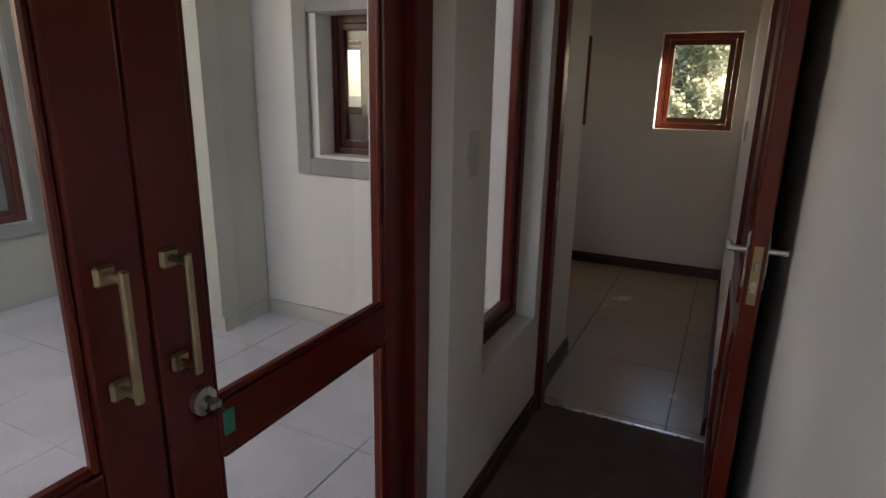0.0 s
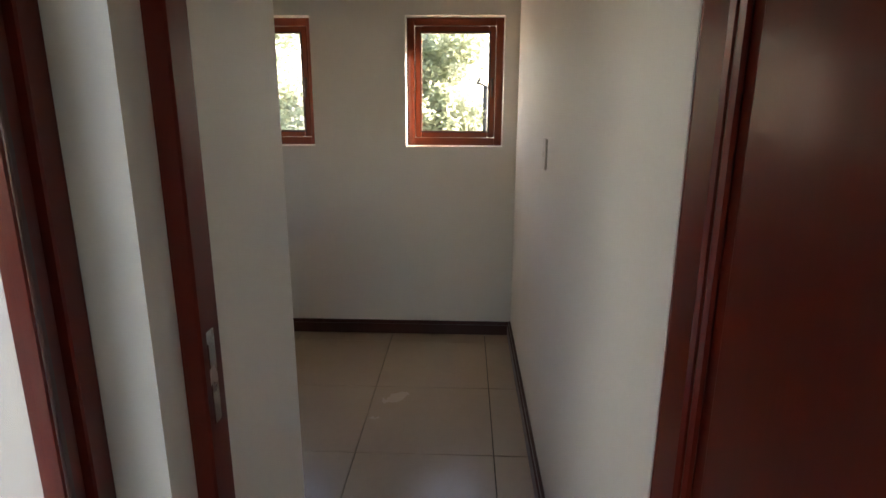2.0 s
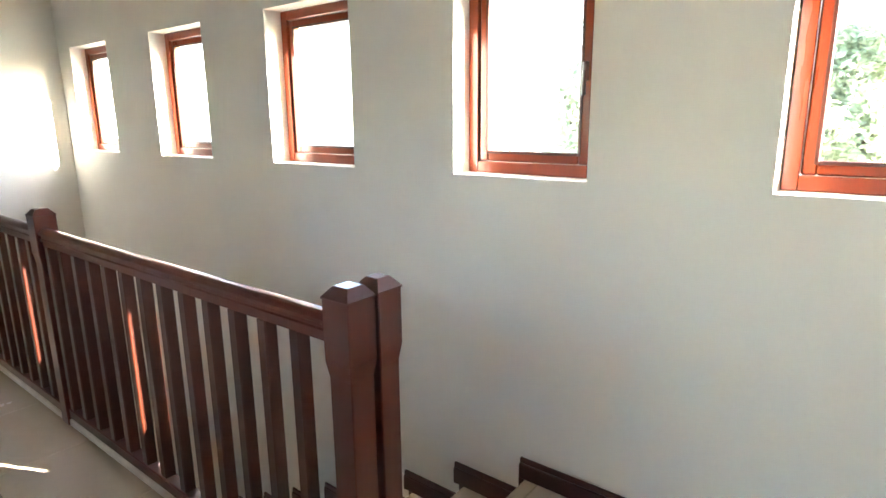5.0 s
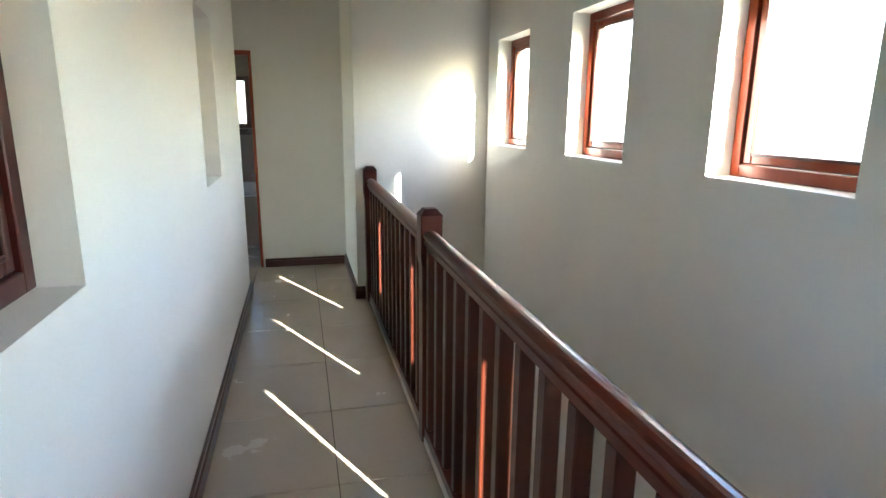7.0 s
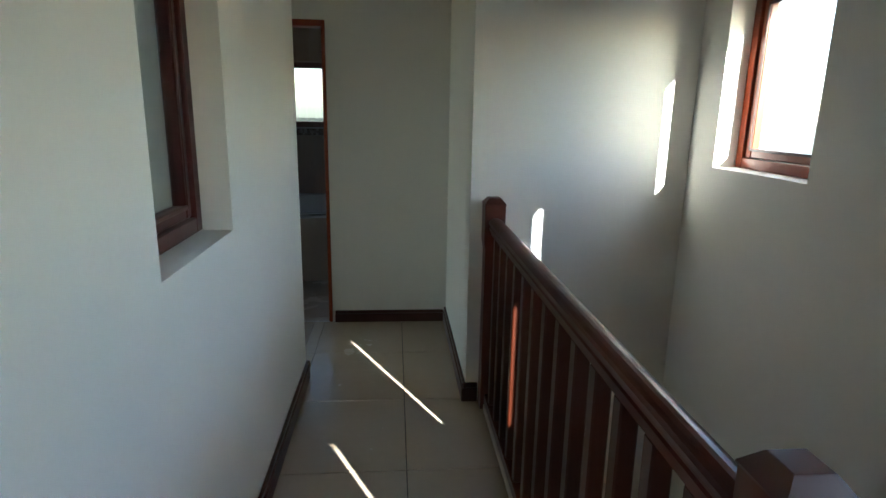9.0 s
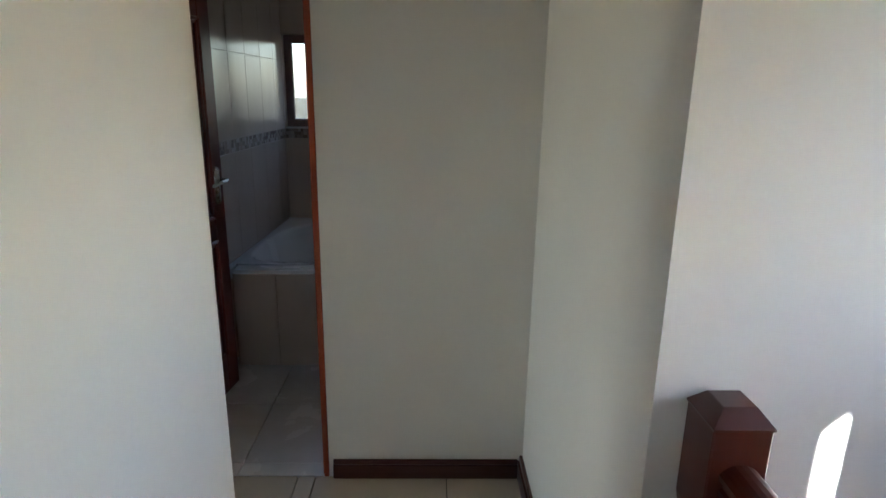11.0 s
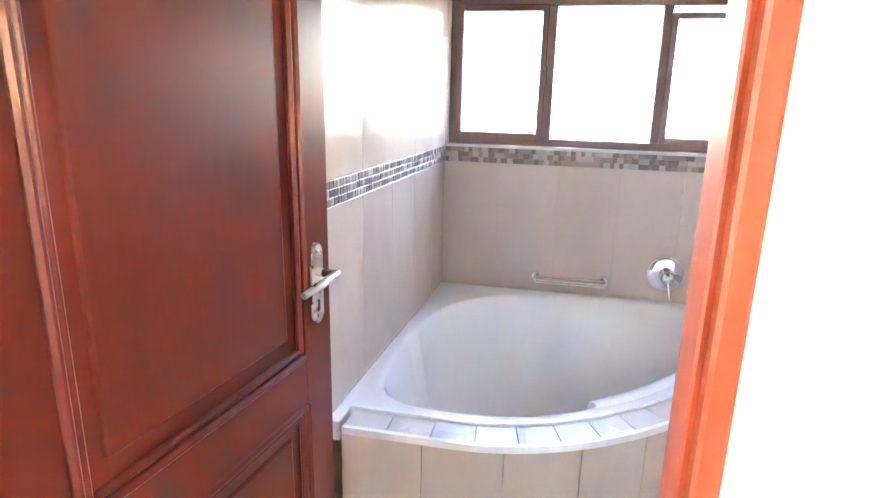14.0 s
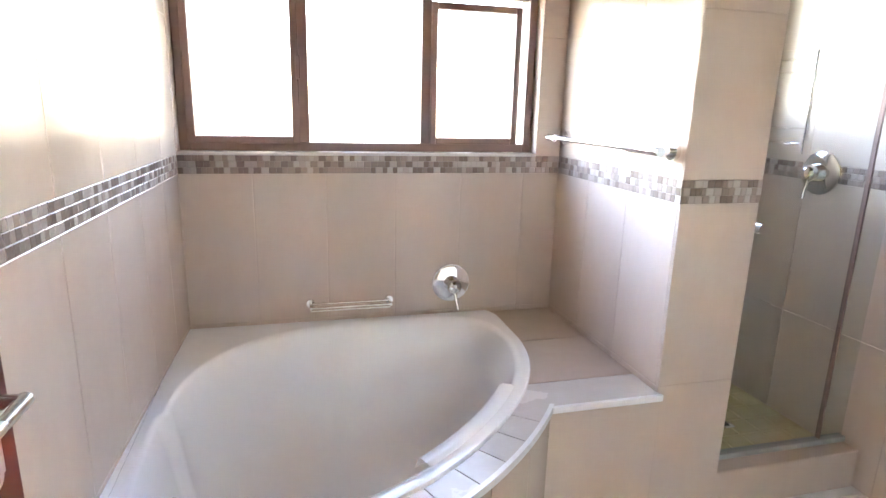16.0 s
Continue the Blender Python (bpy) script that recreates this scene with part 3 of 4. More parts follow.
# ---------------------------------------------------------------- glazed double door to the terrace
GD_Y0, GD_Y1 = 0.865, 0.915
fr = tagged(new("door_frame_3"), "dark red wooden frame of the glazed double door", "door frame", kind="structure")
for x0, x1 in ((-1.915, -1.82), (-3.618, -3.55)):
    part("jamb", bx(x0, x1, 0.835, 0.955, 0.0, 2.118, 0.005), M_WOOD, fr)
part("head", bx(-3.55, -1.915, 0.835, 0.955, 2.05, 2.118, 0.005), M_WOOD, fr)
part("sill", bx(-3.55, -1.915, 0.835, 0.955, -0.02, 0.02, 0.005), M_WOOD, fr)


def glazed_leaf(name, x0, x1, meet_right):
    d = tagged(new(name), "closed glazed door of dark red varnished wood", "door", kind="structure")
    s = 0.108
    bm = bmesh.new()
    for a, b in ((x0, x0 + s), (x1 - s, x1)):
        put(bm, a, b, GD_Y0, GD_Y1, 0.022, 2.048, 0.006, 2)
    part("stile", bm, M_WOOD, d)
    for z0, z1 in ((0.022, 0.25), (0.815, 0.925), (1.94, 2.048)):
        part("rail", bx(x0 + s, x1 - s, GD_Y0 + 0.001, GD_Y1 - 0.001, z0, z1, 0.006, 2), M_WOOD_H, d)
    for z0, z1 in ((0.25, 0.815), (0.925, 1.94)):
        part("glazing_bead", frame_ring(bmesh.new(), "y", GD_Y0 + 0.006, GD_Y0 + 0.020, x0 + s, x1 - s, z0, z1, 0.014, 0.004), M_WOOD, d)
        p = part("pane", bx(x0 + s, x1 - s, 0.888, 0.892, z0, z1), M_GLASS, d)
        p.visible_shadow = False
    hx = x1 - 0.070 if meet_right else x0 + 0.036
    for z in (1.05, 1.232):
        hb = bmesh.new()
        put(hb, hx - 0.017, hx + 0.017, GD_Y0 - 0.012, GD_Y0, z - 0.017, z + 0.017, 0.005)
        rod(hb, (hx, GD_Y0 - 0.01, z), (hx, GD_Y0 - 0.048, z), 0.007)
        part("handle_rose", hb, M_BRASS, d, "square brass pull-handle rose")
    hb = bmesh.new()
    put(hb, hx - 0.007, hx + 0.007, GD_Y0 - 0.054, GD_Y0 - 0.043, 1.036, 1.246, 0.003)
    part("pull_bar", hb, M_BRASS, d, "straight satin brass pull bar")
    return d


glazed_leaf("door_3", -3.55, -2.733, True)
gl = glazed_leaf("door_4", -2.730, -1.915, False)
cy = part("lock_rose", rod(bmesh.new(), (-2.655, GD_Y0, 0.955), (-2.655, GD_Y0 - 0.012, 0.955), 0.026, 20), M_STEEL, gl, "round steel lock rose with cylinder")
part("cylinder", rod(bmesh.new(), (-2.655, GD_Y0 - 0.011, 0.955), (-2.655, GD_Y0 - 0.020, 0.955), 0.011, 14), M_BRASS, cy)
kb = bmesh.new()
put(kb, -2.667, -2.643, GD_Y0 - 0.040, GD_Y0 - 0.020, 0.948, 0.962, 0.002)
key = tagged(part("key", kb, M_STEEL), "small steel key hanging in the glazed door's lock", "key")
kb = bmesh.new()
put(kb, -2.645, -2.618, GD_Y0 - 0.042, GD_Y0 - 0.036, 0.885, 0.935, 0.003)
rod(kb, (-2.650, GD_Y0 - 0.036, 0.952), (-2.632, GD_Y0 - 0.038, 0.930), 0.0012, 6)
part("key_tag", kb, M_TAG, key, "green plastic key tag")


# ---------------------------------------------------------------- switches
def switch_plate(name, label, m, w, h, rockers):
    s = tagged(new(name), label, "light switch")
    part("plate", bx(-w / 2, w / 2, 0, 0.009, -h / 2, h / 2, 0.003, 2), M_PLASTIC, s)
    for k in range(rockers):
        z = h * (0.14 - 0.22 * k) if rockers > 1 else 0.0
        part("rocker", bx(-0.009, 0.009, 0.008, 0.0125, z - 0.010, z + 0.010, 0.0015, m=None), M_PLASTIC, s)
    s.matrix_world = m
    return s


switch_plate("light_switch", "cream plastic switch plate on the landing wall", Matrix.Translation((0.555, 0.001, 1.30)), 0.075, 0.115, 1)
switch_plate("light_switch", "cream three-rocker switch plate between glazed door and window", Matrix.Translation((-1.685, 0.769, 1.315)) @ Matrix.Rotation(math.pi, 4, "Z"), 0.075, 0.135, 3)


# ---------------------------------------------------------------- balustrade
solid("kerb", 0.925, 1.0, 1.45, STAIR_END - 0.03, -0.02, 0.028, M_KERB, 0.004)
balustrade = tagged(new("balustrade"), "dark red-brown wooden balustrade with square balusters above the stair", "railing", kind="structure")
RX = 0.953


def post(x, y, z_base, top, size, waist, mat):
    """Square newel with a bevelled cap; below the waist it steps in."""
    bm = bmesh.new()
    h = size / 2
    n = h - 0.007
    levels = [(n, z_base), (n, waist - 0.02), (h, waist + 0.025), (h, top - 0.030)]
    prev = None
    for r, z in levels:
        ring = [bm.verts.new((x + sx * r, y + sy * r, z)) for sx, sy in ((-1, -1), (1, -1), (1, 1), (-1, 1))]
        if prev is None:
            bm.faces.new(ring[::-1])
        else:
            for i in range(4):
                bm.faces.new([prev[i], prev[(i + 1) % 4], ring[(i + 1) % 4], ring[i]])
        prev = ring
    bm.faces.new(prev)
    es = [e for e in bm.edges if abs((e.verts[0].co - e.verts[1].co).z) > 0.01]
    bmesh.ops.bevel(bm, geom=es, offset=0.003, segments=1, affect="EDGES")
    ob = part("newel_post", bm, mat, balustrade)
    cb = bmesh.new()
    prev = None
    for r, z in ((h + 0.001, top - 0.031), (h + 0.0015, top - 0.027), (h - 0.020, top - 0.001), (h - 0.022, top)):
        ring = [cb.verts.new((x + sx * r, y + sy * r, z)) for sx, sy in ((-1, -1), (1, -1), (1, 1), (-1, 1))]
        if prev is None:
            cb.faces.new(ring[::-1])
        else:
            for i in range(4):
                cb.faces.new([prev[i], prev[(i + 1) % 4], ring[(i + 1) % 4], ring[i]])
        prev = ring
    cb.faces.new(prev)
    part("cap", cb, M_DARK, ob, "bevelled dark cap")
    return ob


P1Y, P2Y, P3Y = 1.405, 3.462, 5.545
post(0.933, 1.398, 0.0, 1.058, 0.092, 0.845, M_POST)
post(1.0195, 1.384, -0.3, 1.064, 0.083, 0.86, M_POST)
post(RX + 0.004, P2Y, 0.0, 1.058, 0.092, 0.83, M_POST)
post(RX - 0.003, P3Y, 0.0, 1.060, 0.096, 0.83, M_POST)

RAIL_TOP = 0.970


def handrail(y0, y1):
    """Moulded section swept straight along y."""
    half = ((0.0, 0.0), (0.010, -0.001), (0.019, -0.005), (0.027, -0.011), (0.032, -0.018), (0.031, -0.028), (0.024, -0.032), (0.024, -0.042), (0.029, -0.046), (0.029, -0.056), (0.020, -0.061), (0.020, -0.078), (0.0, -0.078))
    prof = [(-px, pz) for px, pz in half[1:-1]][::-1] + list(half)
    bm = bmesh.new()
    a = [bm.verts.new((RX + px, y0, RAIL_TOP + pz)) for px, pz in prof]
    b = [bm.verts.new((RX + px, y1, RAIL_TOP + pz)) for px, pz in prof]
    n = len(prof)
    for i in range(n):
        bm.faces.new([a[i], a[(i + 1) % n], b[(i + 1) % n], b[i]])
    bm.faces.new(a[::-1])
    bm.faces.new(b)
    part("handrail", bm, M_POST_H, balustrade)


M_POST_H = surface("dark_red_rail_wood_lengthwise", (0.053, 0.0082, 0.0028), (0.078, 0.0128, 0.0041), 0.28, 0.36, 3.0, 35, (4, 0.4, 4), 0.06, 0.001, coat=0.04)
M_POST_H.node_tree.nodes["Principled BSDF"].inputs["Specular IOR Level"].default_value = 0.32
bal_mesh = None
PITCH = 0.147
for y0, y1, n, first in ((P1Y + 0.05, P2Y - 0.046, 13, 1.622), (P2Y + 0.046, P3Y - 0.046, 13, 3.635)):
    handrail(y0 - 0.03, y1)
    part("bottom_rail", bx(RX - 0.026, RX + 0.026, y0 - 0.03, y1, 0.035, 0.085, 0.004), M_POST_H, balustrade)
    for i in range(n):
        y = first + PITCH * i
        if bal_mesh is None:
            bm = bmesh.new()
            put(bm, -0.021, 0.021, -0.021, 0.021, 0.083, RAIL_TOP - 0.077, 0.004)
            bal_mesh = mesh_of("baluster", bm, M_BAL_SHADED)
        ob = new("baluster", bal_mesh)
        ob.location = (RX, y, 0)
        ob.parent = balustrade


# ---------------------------------------------------------------- bathroom
tub = tagged(new("corner_bath"), "white acrylic corner bath set in a tiled surround", "bathtub")
CX, CY = -0.30, 8.66


def front_r(phi, extra=0.0):
    return 0.88 - 0.04 * math.sin(2 * phi) ** 2 + extra


def front_pt(phi, extra=0.0):
    r = front_r(phi, extra)
    return CX + r * math.cos(phi), CY + r * math.sin(phi)


def tub_edge(theta, inset, cx=-0.05, cy=8.33):
    """Distance from the basin's middle to its edge: walls and the curved front, blended smoothly."""
    c, s = math.cos(theta), math.sin(theta)
    cand = []
    if c < -1e-6:
        cand.append((-0.598 + inset * 0.75 - cx) / c)
    if s > 1e-6:
        cand.append((8.938 - inset * 1.15 - cy) / s)
    lo, hi = 0.05, 1.6
    for _ in range(40):
        mid = (lo + hi) / 2
        px, py = cx + c * mid - CX, cy + s * mid - CY
        if py > 0:
            inside = px < 0.88 - inset
        elif px < 0:
            inside = py > -(0.88 - inset)
        else:
            inside = math.hypot(px, py) < front_r(math.atan2(py, px)) - inset
        lo, hi = (mid, hi) if inside else (lo, mid)
    cand.append(lo)
    if inset < 0.03:
        return min(cand)
    p = 2.2 if c < 0 < s else 6.5
    return sum(q ** -p for q in cand) ** (-1 / p)


N = 96
bm = bmesh.new()
rings = []
# outer skirt, rim, lip and basin, from the outside in
spec = ((0.0, TUB_Z - 0.05), (0.0, TUB_Z + 0.004), (0.004, TUB_Z + 0.009), (0.030, TUB_Z + 0.011), (0.041, TUB_Z + 0.008), (0.053, TUB_Z - 0.006), (0.080, TUB_Z - 0.10), (0.11, TUB_Z - 0.24), (0.15, TUB_Z - 0.34), (0.22, TUB_Z - 0.395), (0.34, TUB_Z - 0.415))
for inset, z in spec:
    ring = []
    for i in range(N):
        th = 2 * math.pi * i / N
        if inset < 0.03:
            # outline: square corner at the back, curve at the front
            r = tub_edge(th, 0.0) - inset
        else:
            r = tub_edge(th, inset)
        ring.append(bm.verts.new((-0.05 + r * math.cos(th), 8.33 + r * math.sin(th), z)))
    rings.append(ring)
for a, b in zip(rings, rings[1:]):
    for i in range(N):
        bm.faces.new([a[i], a[(i + 1) % N], b[(i + 1) % N], b[i]])
bm.faces.new(rings[-1])
part("shell", bm, M_TUB, tub, smooth=True)
dr = rod(bmesh.new(), (-0.05, 8.33, TUB_Z - 0.416), (-0.05, 8.33, TUB_Z - 0.411), 0.03, 20)
part("drain", dr, M_CHROME, tub, "chrome drain")
part("wall_flange", bx(-0.632, -0.590, 7.70, 8.930, TUB_Z - 0.05, TUB_Z + 0.007, 0.003), M_TUB, tub)
# armrest pad on the front rim
bm = bmesh.new()
prev = None
for k in range(11):
    phi = radians(-62 + 34 * k / 10)
    pts = []
    for ex, dz in ((-0.090, -0.020), (-0.079, 0.009), (-0.070, 0.014), (-0.046, 0.015), (-0.034, 0.0095)):
        x, y = front_pt(phi, ex)
        pts.append(bm.verts.new((x, y, TUB_Z + dz)))
    if prev:
        for i in range(4):
            bm.faces.new([prev[i], prev[i + 1], pts[i + 1], pts[i]])
    prev = pts
part("armrest", bm, M_TUB, tub, smooth=True)

# tiled surround: curved front panel, ledge, edge trim
surround_ob = tagged(new("bath_surround"), "cream tiled bath surround with a curved front and a ledge", "bath surround", kind="structure")
PH0, PH1 = -math.pi / 2, radians(-32.0)
bm = bmesh.new()
prev = None
cols = [(-0.585, CY - front_r(-math.pi / 2, 0.080))] + [front_pt(PH0 + (PH1 - PH0) * k / 40, 0.080) for k in range(41)]
for x, y in cols:
    v = [bm.verts.new((x, y, -0.01)), bm.verts.new((x, y, TUB_Z - 0.012))]
    if prev:
        bm.faces.new([prev[0], v[0], v[1], prev[1]])
    prev = v
front_panel = part("front_core", bm, M_BGROUT, surround_ob)
lx0 = front_pt(PH1, 0.080)[0]
part("ledge_core", bx(0.54, 0.843, 8.164, 8.948, -0.01, TUB_Z - 0.008), M_BGROUT, surround_ob)


def curved_tile(name, ph0, ph1, e0, e1, z0, z1, mat, parent, seg=5):
    """A tile bent along the bath's front: from e0 to e1 outside the rim, z0 to z1."""
    bm = bmesh.new()
    prev = None
    for k in range(seg + 1):
        ph = ph0 + (ph1 - ph0) * k / seg
        ring = []
        for e, z in ((e0, z0), (e1, z0), (e1, z1), (e0, z1)):
            if ph < -math.pi / 2:
                x, y = CX + (ph + math.pi / 2) * 1.0, CY - front_r(-math.pi / 2, e)
            else:
                x, y = front_pt(ph, e)
            ring.append(bm.verts.new((x, y, z)))
        if prev is None:
            bm.faces.new(ring)
        else:
            for i in range(4):
                bm.faces.new([prev[i], prev[(i + 1) % 4], ring[(i + 1) % 4], ring[i]])
        prev = ring
    bm.faces.new(prev[::-1])
    return part(name, bm, mat, parent)


PHS = -math.pi / 2 - 0.278
NT = 11
for k in range(NT):
    a, b = PHS + (PH1 - PHS) * k / NT, PHS + (PH1 - PHS) * (k + 1) / NT
    curved_tile("edge_tile", a + 0.002, b - 0.002, 0.001, 0.084, TUB_Z - 0.011, TUB_Z + 0.002, M_BFLOOR, surround_ob)
NT = 6
for k in range(NT):
    a, b = PHS + (PH1 - PHS) * k / NT, PHS + (PH1 - PHS) * (k + 1) / NT
    curved_tile("front_tile", a + 0.0015, b - 0.0015, 0.077, 0.088, 0.002, TUB_Z - 0.02, M_BTILE, surround_ob, 8)
curved_tile("edge_trim", PHS, PH1, 0.082, 0.095, TUB_Z - 0.016, TUB_Z + 0.004, M_TUB, surround_ob, 48)
part("edge_trim", bx(lx0, 0.842, 8.141, 8.152, TUB_Z - 0.016, TUB_Z + 0.004, 0.001), M_TUB, surround_ob)


def rim_x(y):
    """Where the bath's rim stands at a depth y."""
    lo, hi = -math.pi / 2, 0.0
    for _ in range(30):
        mid = (lo + hi) / 2
        lo, hi = (mid, hi) if front_r(mid) * math.sin(mid) < y - CY else (lo, mid)
    return CX + front_r(lo) * math.cos(lo)


for y0, y1 in ((8.153, 8.294), (8.297, 8.614), (8.617, 8.946)):
    bm = bmesh.new()
    steps = [y0 + (y1 - y0) * k / 6 for k in range(7)]
    outline = [(rim_x(y) - 0.012, y) for y in steps] + [(0.841, y1), (0.841, y0)]
    top = [bm.verts.new((x, y, TUB_Z + 0.001)) for x, y in outline]
    low = [bm.verts.new((x, y, TUB_Z - 0.011)) for x, y in outline]
    bm.faces.new(top[::-1])
    bm.faces.new(low)
    for i in range(len(top)):
        j = (i + 1) % len(top)
        bm.faces.new([top[i], top[j], low[j], low[i]])
    part("ledge_tile", bm, M_BFLOOR if y0 < 8.2 else M_BTILE, surround_ob)
part("ledge_front_tile", bx(lx0 - 0.01, 0.841, 8.152, 8.165, 0.002, TUB_Z - 0.018, 0.001), M_BTILE, surround_ob)

# window over the bath
bw = tagged(new("window_10"), "wide brown three-light bathroom window over the bath", "window", kind="structure")
BZ0, BZ1 = 1.192, 1.779
part("window_frame", frame_ring(bmesh.new(), "y", 9.0, 9.05, -0.574, 0.734, BZ0 - 0.015, BZ1, 0.032, 0.003), M_ALU, bw)
for x in (-0.150, 0.300):
    part("mullion", bx(x - 0.019, x + 0.019, 9.0, 9.05, BZ0 + 0.017, BZ1 - 0.032, 0.003), M_ALU, bw)
part("sash", frame_ring(bmesh.new(), "y", 8.988, 9.022, -0.545, -0.166, BZ0 + 0.012, BZ1 - 0.028, 0.026, 0.003), M_ALU, bw)
part("sash", frame_ring(bmesh.new(), "y", 8.988, 9.022, 0.316, 0.668, BZ0 + 0.016, BZ1 - 0.060, 0.024, 0.003), M_ALU, bw)
for x0, x1 in ((-0.542, -0.169), (-0.131, 0.281), (0.319, 0.702)):
    p = part("pane", bx(x0, x1, 9.024, 9.028, BZ0 + 0.017, BZ1 - 0.032), M_OBSCURE, bw)
    p.visible_shadow = False
part("window_handle", bx(-0.176, -0.160, 8.972, 8.990, 1.43, 1.51, 0.003), M_ALU, bw)
solid("window_sill", -0.576, 0.736, 8.935, 9.0, 1.166, 1.178, M_BFLOOR, 0.002)

sw = tagged(new("window_11"), "small brown window inside the shower", "window", kind="structure")
part("window_frame", frame_ring(bmesh.new(), "y", 9.0, 9.05, 1.221, 1.679, 1.351, 1.949, 0.032, 0.003), M_ALU, sw)
p = part("pane", bx(1.25, 1.65, 9.024, 9.028, 1.38, 1.92), M_OBSCURE, sw)
p.visible_shadow = False

# soap rail, mixers, towel rail
soap = tagged(new("soap_rack"), "chrome wire soap rack on the tiled wall above the bath", "soap rack")
for x in (-0.148, 0.150):
    bm = bmesh.new()
    rod(bm, (x, 8.940, 0.612), (x, 8.925, 0.612), 0.016, 16)
    rod(bm, (x, 8.940, 0.612), (x, 8.880, 0.608), 0.006, 10)
    part("bracket", bm, M_CHROME, soap, smooth=True)
for y, z in ((8.918, 0.612), (8.885, 0.608), (8.902, 0.592)):
    part("wire", rod(bmesh.new(), (-0.15, y, z), (0.15, y, z), 0.0045, 8), M_CHROME, soap, smooth=True)


def mixer(label, m, r):
    """Round plate with a domed body and a lever, in its own axes: the wall is y=0, the room towards -y."""
    t = tagged(new("mixer_tap"), label, "tap")
    bm = bmesh.new()
    rod(bm, (0, 0, 0), (0, -0.008, 0), r, 32)
    rod(bm, (0, -0.008, 0), (0, -0.016, 0), r * 0.96, 32, r * 0.80)
    part("plate", bm, M_CHROME, t, smooth=True)
    bm = bmesh.new()
    rod(bm, (0, -0.014, 0), (0, -0.060, 0), r * 0.42, 24, r * 0.38)
    bmesh.ops.create_uvsphere(bm, u_segments=20, v_segments=10, radius=r * 0.38, matrix=Matrix.Translation((0, -0.058, 0)))
    body = part("body", bm, M_CHROME, t, smooth=True)
    part("lever", rod(bmesh.new(), (0, -0.06, -0.01), (0.012, -0.085, -r * 1.15), 0.007, 12, 0.005), M_CHROME, body, smooth=True)
    t.matrix_world = m
    return t


mixer("round chrome bath mixer with a short lever", Matrix.Translation((0.40, 8.939, 0.665)), 0.076)
mixer("round chrome shower mixer on the mosaic band", Matrix.Translation((1.799, 8.616, 1.135)) @ Matrix.Rotation(-math.pi / 2, 4, "Z"), 0.085)

towel = tagged(new("towel_rail"), "chrome towel rail on the tiled wall beside the bath window", "towel rail")
part("bar", rod(bmesh.new(), (0.765, 8.20, 1.243), (0.765, 8.885, 1.243), 0.0085, 14), M_CHROME, towel, smooth=True)
for y in (8.215, 8.875):
    bm = bmesh.new()
    rod(bm, (0.835, y, 1.243), (0.822, y, 1.243), 0.026, 20)
    rod(bm, (0.835, y, 1.243), (0.765, y, 1.243), 0.011, 14)
    rod(bm, (0.765, y - 0.035, 1.243), (0.765, y + (0.12 if y < 8.5 else 0.02), 1.243), 0.0135, 14)
    part("bracket", bm, M_CHROME, towel, smooth=True)

# shower
DRAIN = (1.43, 1.52, 8.55, 8.64)
solid("shower_kerb", 1.101, 1.799, 8.247, 8.36, -0.01, 0.150, M_BTILE, 0.004)
tray = solid("shower_tray", 1.101, 1.80, 8.36, 8.948, -0.01, 0.095, M_BGROUT)
screen = tagged(new("shower_screen"), "clear glass shower screen with a chrome knob", "shower screen")
for x0, x1, y in ((1.103, 1.687, 8.318), (1.677, 1.798, 8.326)):
    p = part("glass_panel", bx(x0, x1, y, y + 0.006, 0.17, 1.95, 0.001), M_SHGLASS, screen)
    p.visible_shadow = False
part("bottom_channel", bx(1.103, 1.798, 8.308, 8.340, 0.1505, 0.172, 0.002), M_BAND, screen)
part("edge_seal", bx(1.677, 1.684, 8.316, 8.334, 0.172, 1.95, 0.001), M_ALU, screen)
bm = rod(bmesh.new(), (1.237, 8.318, 0.996), (1.237, 8.278, 0.996), 0.016, 18)
part("knob", bm, M_CHROME, screen, "small chrome knob", smooth=True)
drain = tagged(new("shower_drain"), "small square steel drain grate in the shower floor", "drain")
part("grate_frame", frame_ring(bmesh.new(), "z", 0.105, 0.108, *DRAIN, 0.012, 0.001), M_STEEL, drain)
part("grate", bx(DRAIN[0] + 0.012, DRAIN[1] - 0.012, DRAIN[2] + 0.012, DRAIN[3] - 0.012, 0.1045, 0.1065), M_BLACK, drain)
caddy = tagged(new("shower_caddy"), "thin chrome wire shower caddy on the corner wall", "shower caddy")
for z in (1.24, 1.30, 1.52, 1.57):
    part("wire", rod(bmesh.new(), (1.795, 8.72, z), (1.795, 8.90, z), 0.003, 8), M_CHROME, caddy)
    part("wire", rod(bmesh.new(), (1.795, 8.72, z), (1.70, 8.72, z), 0.003, 8), M_CHROME, caddy)
for y in (8.72, 8.90):
    part("upright", rod(bmesh.new(), (1.795, y, 1.2), (1.795, y, 1.6), 0.003, 8), M_CHROME, caddy)


# ---------------------------------------------------------------- outside
tagged(part("ground", bx(-300, 300, -300, 300, DOWN - 0.6, DOWN - 0.2), M_GROUND), kind="structure")


